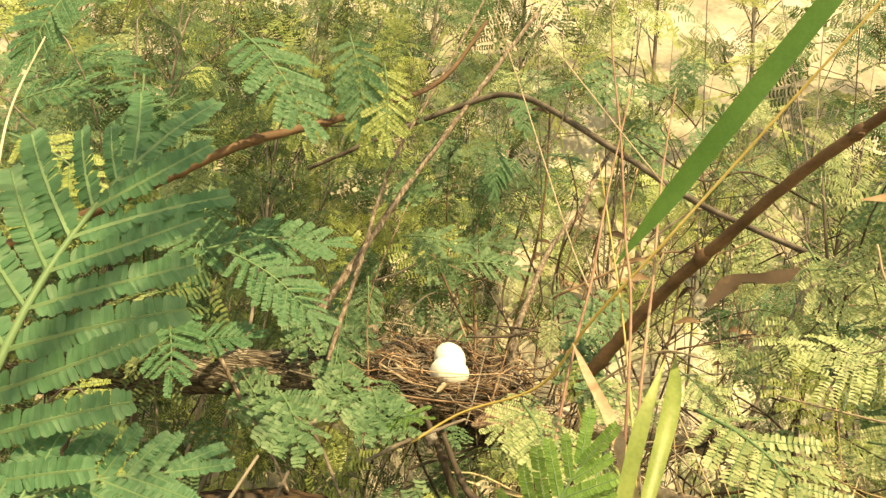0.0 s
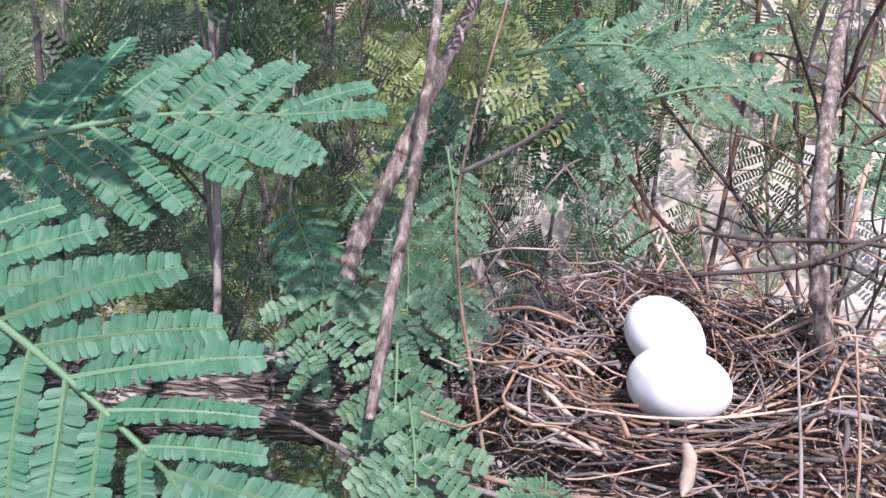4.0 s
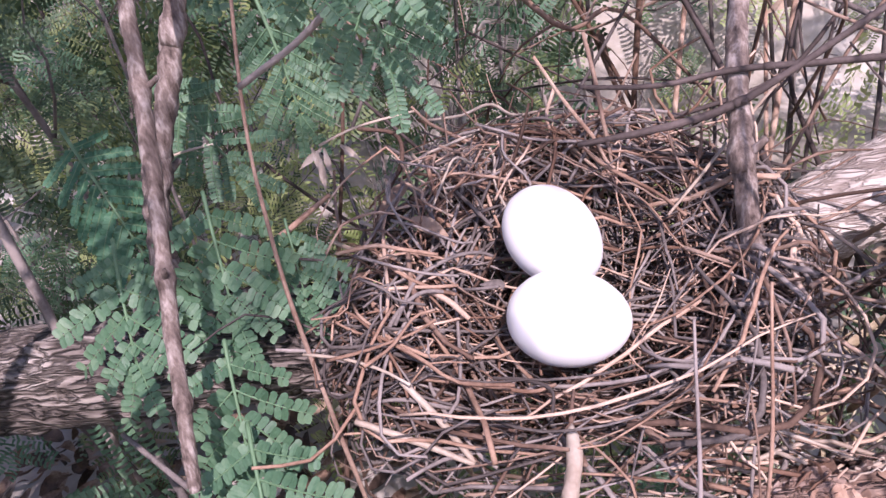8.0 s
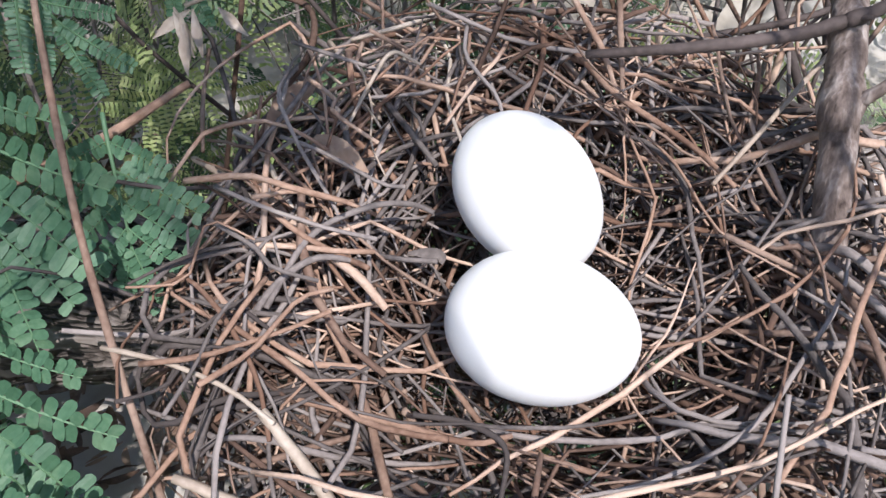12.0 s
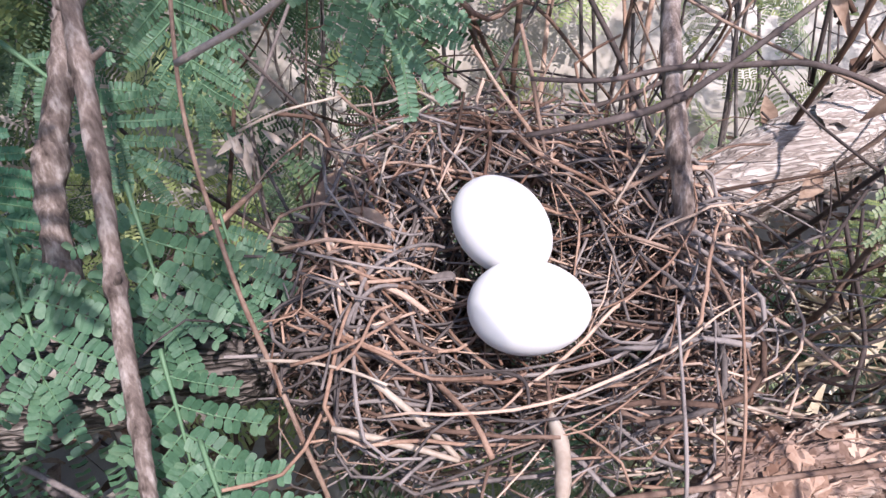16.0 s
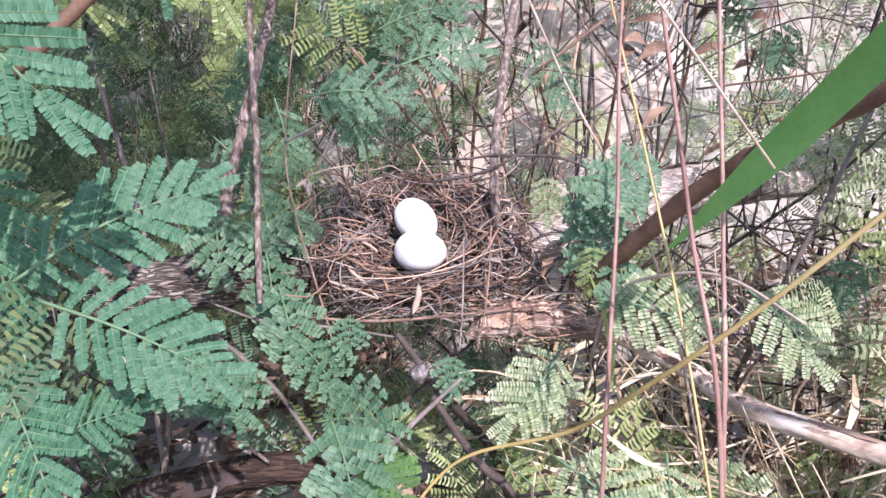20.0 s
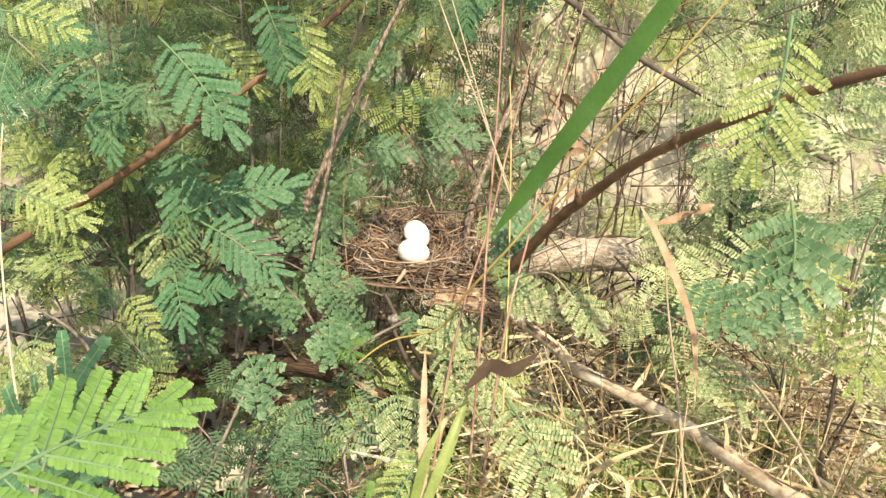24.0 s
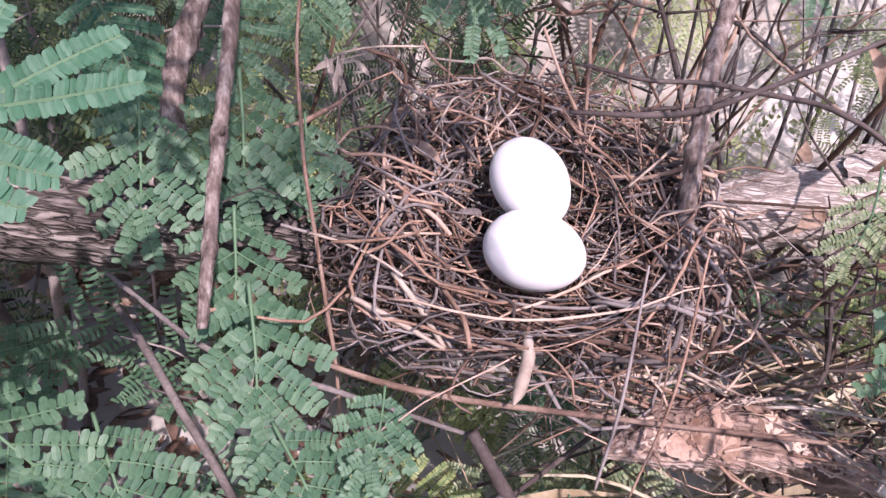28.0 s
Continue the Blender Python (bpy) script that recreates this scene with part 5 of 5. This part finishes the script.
def fill_leaves():
    """Single leaves scattered through the near thicket, in loose sprays with gaps between."""
    r = np.random.default_rng(33)
    zones = [
        # low corner, high corner, sprays, patterns
        ((-0.40, -0.20, -0.16), (-0.17, 0.02, 0.20), 22, (T_SMALL, T_PALE, T_YOUNG_LIT, T_SMALL, T_SUN, T_PALE)),
        ((0.23, -0.30, -0.17), (0.46, 0.08, 0.16), 12, (T_SUN, T_YOUNG_LIT, T_YOUNG_LIT, T_SUN)),
        ((-0.12, -0.34, -0.21), (0.16, -0.12, -0.10), 9, (T_SUN, T_YOUNG_LIT, T_PALE, T_SUN)),
        ((-0.16, 0.13, 0.04), (0.02, 0.24, 0.34), 9, (T_SMALL, T_DARK, T_SMALL, T_PALE)),
        ((0.12, 0.14, 0.06), (0.32, 0.26, 0.34), 12, (T_SMALL, T_SUN, T_PALE)),
        ((0.17, -0.12, 0.00), (0.38, 0.12, 0.20), 15, (T_PALE, T_SUN, T_SMALL, T_PALE, T_SUN)),
        ((0.20, -0.43, 0.02), (0.32, -0.30, 0.17), 6, (T_PALE, T_SUN, T_PALE)),
        ((0.08, -0.03, -0.20), (0.30, 0.17, -0.02), 9, (T_YOUNG_LIT, T_SUN, T_SMALL, T_SUN)),
        ((-0.10, -0.03, -0.20), (0.08, 0.12, -0.08), 5, (T_SUN, T_YOUNG_LIT, T_SMALL)),
        ((0.05, -0.26, -0.15), (0.36, -0.04, -0.085), 11, (T_YOUNG_LIT, T_SUN, T_YOUNG_LIT)),
        ((-0.36, -0.24, -0.06), (-0.17, -0.10, 0.16), 8, (T_YOUNG_LIT, T_SUN, T_YOUNG_LIT)),
    ]
    for low, high, sprays, kinds in zones:
        low, high = np.array(low), np.array(high)
        for n in range(sprays):
            mid = low + (high - low) * r.random(3)
            kind = kinds[n % len(kinds)]
            for k in range(3):
                p = mid + r.normal(0, 0.022, 3)
                d = np.array([r.normal(0, 1), r.normal(-0.3, 0.5), r.normal(-0.5, 0.5)])
                d /= np.linalg.norm(d)
                size = r.uniform(0.7, 1.0)
                if open_air(p) or open_air(p + d * 0.04 * size) or open_air(p + d * 0.075 * size):
                    continue
                put(kind, k + n, tuple(p), tuple(p + d * 0.05), (r.normal(0.1, 0.3), r.normal(-0.7, 0.3), 0.65), size)


fill_leaves()

# arching branches added unseen overhead: broken shade on the leaves and the nest's edge
shrub_branch(302, (-0.12, -0.98, GROUND - 0.01), (0.095, -0.655, 0.335), 14, np.array([0.016, 0.030, 0.010]), LEAF_FAR, 1.0, 0.5, 0.003, low=0.95)
shrub_branch(303, (-0.62, -0.60, GROUND - 0.01), (-0.04, -0.17, 0.47), 40, np.array([0.065, 0.070, 0.018]), LEAF_FAR, 1.5, 0.5, 0.004, low=0.86)
for i in range(13):
    x = (i - 6) * 0.30 + rng.normal(0, 0.05)
    shrub_branch(400 + i, (x, 1.15 + rng.normal(0, 0.08), GROUND + 0.3), (x + rng.normal(0, 0.1), 1.30, 1.75), 62, np.array([0.17, 0.12, 0.08]), (LEAF_FAR, LEAF_YOUNG_LIT, LEAF_FAR)[i % 3], 3.0, 0.4, 0.008, low=0.1)


def bare_twigs():
    """The criss-cross of thin dead twigs behind and beside the nest."""
    r = np.random.default_rng(5)
    for i in range(126):
        a = np.array([r.uniform(-0.12, 0.26) if i < 40 else r.uniform(0.05, 0.30), r.uniform(0.07, 0.24), r.uniform(-0.06, 0.12) if i < 40 else r.uniform(0.02, 0.24)])
        if i >= 74:
            a = np.array([r.uniform(0.03, 0.27), r.uniform(-0.03, 0.13), r.uniform(-0.15, -0.02)])
        d = np.array([r.normal(0, 0.7), r.normal(0, 0.5), r.normal(0.5, 0.7)])
        d *= r.uniform(0.08, 0.22) / np.linalg.norm(d)
        t = thing("bare_twig", "thin bare dead twig in the thicket", "twig", a, "bare twigs of the thicket")
        w = r.uniform(0.0005, 0.0014)
        line = spline([-d * 0.5, r.normal(0, 0.008, 3), d * 0.3 + r.normal(0, 0.01, 3), d * 0.7], 16)
        v, f = tube(line, [w, w * 0.5], 6, 0.08, i)
        child("stalk", mesh("stalk", v, f, (DARK_BARK, TWIG, DARK_BARK, TWIG_GREY)[i % 4]), t)
        for _ in range(3):
            q = line[int(r.integers(5, 14))]
            e = r.normal(0, 1, 3)
            e *= r.uniform(0.02, 0.06) / np.linalg.norm(e)
            v, f = tube(spline([q, q + e * 0.5 + r.normal(0, 0.003, 3), q + e], 6), [w * 0.5, w * 0.25], 5, 0.05, i)
            child("side_twig", mesh("side_twig", v, f, (DARK_BARK, TWIG)[i % 2]), t)


bare_twigs()


def dead_stems():
    """Upright reddish-brown dead stems behind the nest, with withered leaves on them."""
    r = np.random.default_rng(15)
    for i in range(11):
        x, y = r.uniform(-0.04, 0.12), r.uniform(0.13, 0.24)
        t = thing("dead_stem", "reddish-brown dead stem standing behind the nest", "stem", (x, y, GROUND - 0.01), "dead stems behind the nest")
        h = r.uniform(0.36, 0.62)
        lean = r.normal(0, 0.09, 2)
        line = spline([(0, 0, 0), (lean[0] * 0.3, lean[1] * 0.3, h * 0.4), (lean[0] * 0.8 + r.normal(0, 0.008), lean[1], h * 0.75), (lean[0], lean[1], h)], 26)
        w = r.uniform(0.0009, 0.0020)
        v, f = tube(line, [w, w * 0.8, w * 0.5], 8, 0.07, 40 + i)
        child("stalk", mesh("stalk", v, f, (BROWN, TWIG_PINK, BROWN, TWIG)[i % 4]), t)
        for j in range(6):
            q = line[int(r.integers(12, 25))]
            d = r.normal(0, 1, 3) * (1, 0.7, 0.6)
            d *= r.uniform(0.014, 0.030) / np.linalg.norm(d)
            v, f = ribbon([q, q + d * 0.5 + (0, 0, 0.003), q + d], [0.0008, r.uniform(0.005, 0.009), 0.0004], (r.normal(0, 0.4), -1, 0.5), 8, 0.5)
            child("withered_leaf", mesh("withered_leaf", v, f, (LITTER, DRY_LEAF, LITTER)[j % 3]), t)


dead_stems()


def dry_grass():
    """The tangle of dead grass stalks under the peeled branch."""
    r = np.random.default_rng(6)
    pieces = []
    for i in range(620):
        x, y = r.uniform(0.06, 0.50), r.uniform(-0.34, 0.12)
        top = r.uniform(-0.22, -0.07) if x < 0.2 else r.uniform(-0.2, 0.02)
        lean = r.normal(0, 0.085, 2)
        w = r.uniform(0.0003, 0.0008)
        pieces.append(tube(spline([(x, y, GROUND - 0.01), (x + lean[0] * 0.5, y + lean[1] * 0.5, (top + GROUND) / 2), (x + lean[0], y + lean[1], top)], 7), [w, w * 0.5], 4))
    v, f = merged(pieces)
    g = new("dry_grass", mesh("dry_grass", v, f, DEAD_GRASS))
    tagged(g, "tangle of dead straw-coloured grass stalks", "grass", kind="stuff")


dry_grass()


def straw_tangle():
    """Bleached stalks and narrow dead leaves lying crosswise on the grass in the sun."""
    r = np.random.default_rng(16)
    pieces = []
    for i in range(1000):
        x = r.uniform(0.05, 0.42)
        y = r.uniform(-0.28, 0.10)
        z = r.uniform(-0.13, -0.075) + (0.05 * r.random() if x > 0.2 else 0)
        if abs((y + 0.05) + (x - 0.13) * 1.15) < 0.05:
            z -= 0.02
        d = np.array([r.normal(0, 1), r.normal(0, 0.8), r.normal(0.1, 0.5)])
        d *= r.uniform(0.025, 0.075) / np.linalg.norm(d)
        p = np.array([x, y, z])
        top = p + d
        if top[2] > -0.07 and top[0] < 0.2:
            top[2] = -0.07
        mid = (p + top) / 2 + r.normal(0, 0.006, 3)
        if i % 3 == 0:
            w = r.uniform(0.0020, 0.0046)
            pieces.append(ribbon([p, mid, top], [w * 0.3, w, 0.0002], (r.normal(0, 0.4), -0.6, 0.8), 7, 0.5))
        else:
            w = r.uniform(0.0004, 0.0011)
            pieces.append(tube(spline([p, mid, top], 6), [w, w * 0.6], 4))
    v, f = merged(pieces)
    tagged(new("straw_tangle", mesh("straw_tangle", v, f, PALE_STRAW)), "bleached straw and dead grass leaves lying crosswise", "straw", kind="stuff")


straw_tangle()

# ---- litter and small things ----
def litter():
    """Fallen leaves and bits of twig strewn on the ground under the shrub; dark and dense, they also stand in for
    shade.
    """
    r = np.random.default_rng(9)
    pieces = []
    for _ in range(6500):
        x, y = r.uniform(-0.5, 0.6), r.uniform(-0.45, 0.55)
        # left thin where sun reaches the ground, so that the pale earth shows
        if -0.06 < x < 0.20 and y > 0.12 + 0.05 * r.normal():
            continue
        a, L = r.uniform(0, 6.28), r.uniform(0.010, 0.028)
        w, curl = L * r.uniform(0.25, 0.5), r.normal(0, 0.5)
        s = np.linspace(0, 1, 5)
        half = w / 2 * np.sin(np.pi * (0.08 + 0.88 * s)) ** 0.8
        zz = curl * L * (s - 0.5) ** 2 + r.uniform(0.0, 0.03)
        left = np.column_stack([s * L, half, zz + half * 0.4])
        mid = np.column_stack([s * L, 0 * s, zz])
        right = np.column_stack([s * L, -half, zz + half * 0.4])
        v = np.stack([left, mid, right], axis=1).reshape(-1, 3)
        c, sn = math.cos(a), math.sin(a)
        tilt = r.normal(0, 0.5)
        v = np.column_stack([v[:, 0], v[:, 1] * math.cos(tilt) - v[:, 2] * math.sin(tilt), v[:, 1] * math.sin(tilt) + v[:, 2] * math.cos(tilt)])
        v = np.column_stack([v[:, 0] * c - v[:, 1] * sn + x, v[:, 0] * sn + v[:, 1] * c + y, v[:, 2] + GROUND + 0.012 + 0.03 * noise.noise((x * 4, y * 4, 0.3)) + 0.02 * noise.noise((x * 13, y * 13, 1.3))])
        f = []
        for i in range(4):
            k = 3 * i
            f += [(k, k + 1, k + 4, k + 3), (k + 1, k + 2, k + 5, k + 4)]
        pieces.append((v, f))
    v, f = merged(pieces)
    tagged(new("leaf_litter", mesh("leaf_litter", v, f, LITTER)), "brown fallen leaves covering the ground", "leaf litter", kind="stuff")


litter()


def dry_leaf(label, points, width, material, name="dry_leaf", category="leaf", group="", normal=(0.2, -0.7, 0.7), fold=0.5):
    t = thing(name, label, category, points[0], group)
    v, f = ribbon(points, [0.15 * width, 0.8 * width, width, 0.75 * width, 0.05 * width], normal, 14, fold)
    child("leaf", mesh("leaf", v - np.array(points[0]), f, material), t)
    return t


dry_leaf("curled dry leaf lying in the nest", [(-0.0437, 0.0305, 0.0163), (-0.0380, 0.0262, 0.0150), (-0.0318, 0.0222, 0.0135)], 0.0050, DRY_LEAF, group="dry leaves in the nest")
dry_leaf("small pale dry leaf beside the eggs", [(-0.0240, 0.0138, 0.0020), (-0.0185, 0.0127, 0.0026), (-0.0175, 0.0120, 0.0010)], 0.0022, TWIG_GREY, group="dry leaves in the nest")
dry_leaf("dry leaf caught on the twigs", [(-0.046, 0.044, 0.022), (-0.050, 0.036, 0.020), (-0.053, 0.028, 0.017)], 0.0050, DRY_LEAF, group="dry leaves in the nest")
dry_leaf("withered brown leaf hanging in the grass", [(0.176, -0.291, 0.113), (0.186, -0.300, 0.098), (0.205, -0.292, 0.060), (0.213, -0.290, 0.025)], 0.0045, DRY_LEAF)
dry_leaf("pale curled dry leaf on the grass", [(0.189, -0.229, 0.093), (0.203, -0.224, 0.097), (0.210, -0.236, 0.104), (0.218, -0.229, 0.107)], 0.007, DRY_LEAF)
dry_leaf("withered brown leaf low in the shrub", [(0.105, -0.312, 0.020), (0.115, -0.304, 0.030), (0.126, -0.309, 0.032), (0.138, -0.300, 0.040)], 0.008, LITTER)
dry_leaf("yellow bent grass leaf", [(0.085, -0.330, -0.06), (0.098, -0.305, -0.015), (0.103, -0.285, 0.006)], 0.006, LEAF_YOUNG_LIT)


def pod():
    t = thing("seed_pod", "pale dry seed pod hanging below the eggs", "seed pod", (-0.0005, -0.030, -0.0085))
    line = spline([(0, 0, 0), (0.0006, -0.008, -0.0018), (-0.0005, -0.015, -0.0045), (-0.0022, -0.0205, -0.0075)], 16)
    v, f = tube(line, [0.0007, 0.0016, 0.0019, 0.0017, 0.0019, 0.0016, 0.0003], 10, 0.05, 3)
    child("husk", mesh("husk", v, f, SEED), t)
    v, f = tube(spline([(0.001, 0.008, 0.003), (0.0005, 0.004, 0.002), (0, 0, 0)], 6), [0.0004, 0.0006], 6)
    child("stalk", mesh("stalk", v, f, TWIG), t)


pod()


def cocoon():
    r = np.random.default_rng(12)
    t = thing("cocoon", "dirty white silken cocoon on the branch", "cocoon", (-0.001, -0.060, -0.046))
    v = []
    for i in range(13):
        for j in range(16):
            a, b = math.pi * i / 12, 2 * math.pi * j / 16
            p = Vector((math.sin(a) * math.cos(b), math.sin(a) * math.sin(b), math.cos(a)))
            v.append(p * 0.0048 * (1 + 0.5 * noise.noise(p * 1.9) + 0.25 * noise.noise(p * 5)))
    f = [(i * 16 + j, i * 16 + (j + 1) % 16, (i + 1) * 16 + (j + 1) % 16, (i + 1) * 16 + j) for i in range(12) for j in range(16)]
    child("silk", mesh("silk", v, f, SILK), t)
    for i in range(6):
        d = Vector(r.normal(0, 1, 3)).normalized() * r.uniform(0.006, 0.010)
        q, g = tube(spline([(0, 0, 0), d * 0.6 + Vector(r.normal(0, 0.002, 3)), d], 7), [0.0002, 0.0001], 5)
        child("thread", mesh("thread", q, g, SILK), t)


cocoon()


def husks(at, seed, label, size=1.0):
    """A dry seed head: narrow pale husks round a stalk."""
    r = np.random.default_rng(seed)
    t = thing("dry_flower", label, "dry flower", at, "dry flower heads")
    v, f = tube(spline([(0.03, 0.012, 0.004), (0.012, 0.004, 0.004), (0, 0, 0.001)], 8), [0.0004, 0.0005], 5)
    child("stalk", mesh("stalk", v, f, STRAW), t)
    for i in range(7):
        d = np.array([r.normal(0, 0.5), r.normal(-0.3, 0.4), -abs(r.normal(0.7, 0.3))])
        d *= size * 0.010 / np.linalg.norm(d)
        s = np.array([r.normal(0, 0.003), r.normal(0, 0.003), 0])
        v, f = ribbon([s, s + d * 0.5, s + d], [0.0004, 0.0026 * size, 0.0002], (0.1, -1, 0.4), 8, 0.6)
        child("husk", mesh("husk", v, f, SEED), t)


husks((-0.0735, 0.050, 0.034), 1, "dry pale flower head hanging from a thin stalk")
husks((-0.135, 0.045, 0.035), 2, "dry star-shaped flower head among the leaves")
stem("orange_twig", "thin orange-brown twig beside the upright stem", [(-0.088, 0.005, 0.020), (-0.078, 0.018, 0.022), (-0.066, 0.030, 0.027)], [0.0009, 0.0010, 0.0007], TWIG_PINK, 30, 8, 16)
stem("side_twig", "grey side twig reaching over the nest", [(-0.0741, 0.0153, 0.0654), (-0.055, 0.010, 0.074), (-0.040, 0.004, 0.083), (-0.030, 0.0, 0.090)], [0.0009, 0.0008, 0.0006], TWIG_GREY, 31, 8, 20)
stem("low_twig", "pale twig lying under the upright stem", [(-0.125, -0.020, -0.016), (-0.085, -0.042, -0.020), (-0.05, -0.048, -0.022), (-0.01, -0.05, -0.030)], [0.0007, 0.0009, 0.0008, 0.0006], TWIG_GREY, 32, 8, 24)
stem("crossing_twig", "brown twig crossing below the nest", [(-0.07, -0.036, -0.020), (-0.03, -0.044, -0.022), (0.02, -0.046, -0.020), (0.075, -0.050, -0.014)], [0.0007, 0.0009, 0.0008, 0.0005], TWIG, 33, 8, 24)
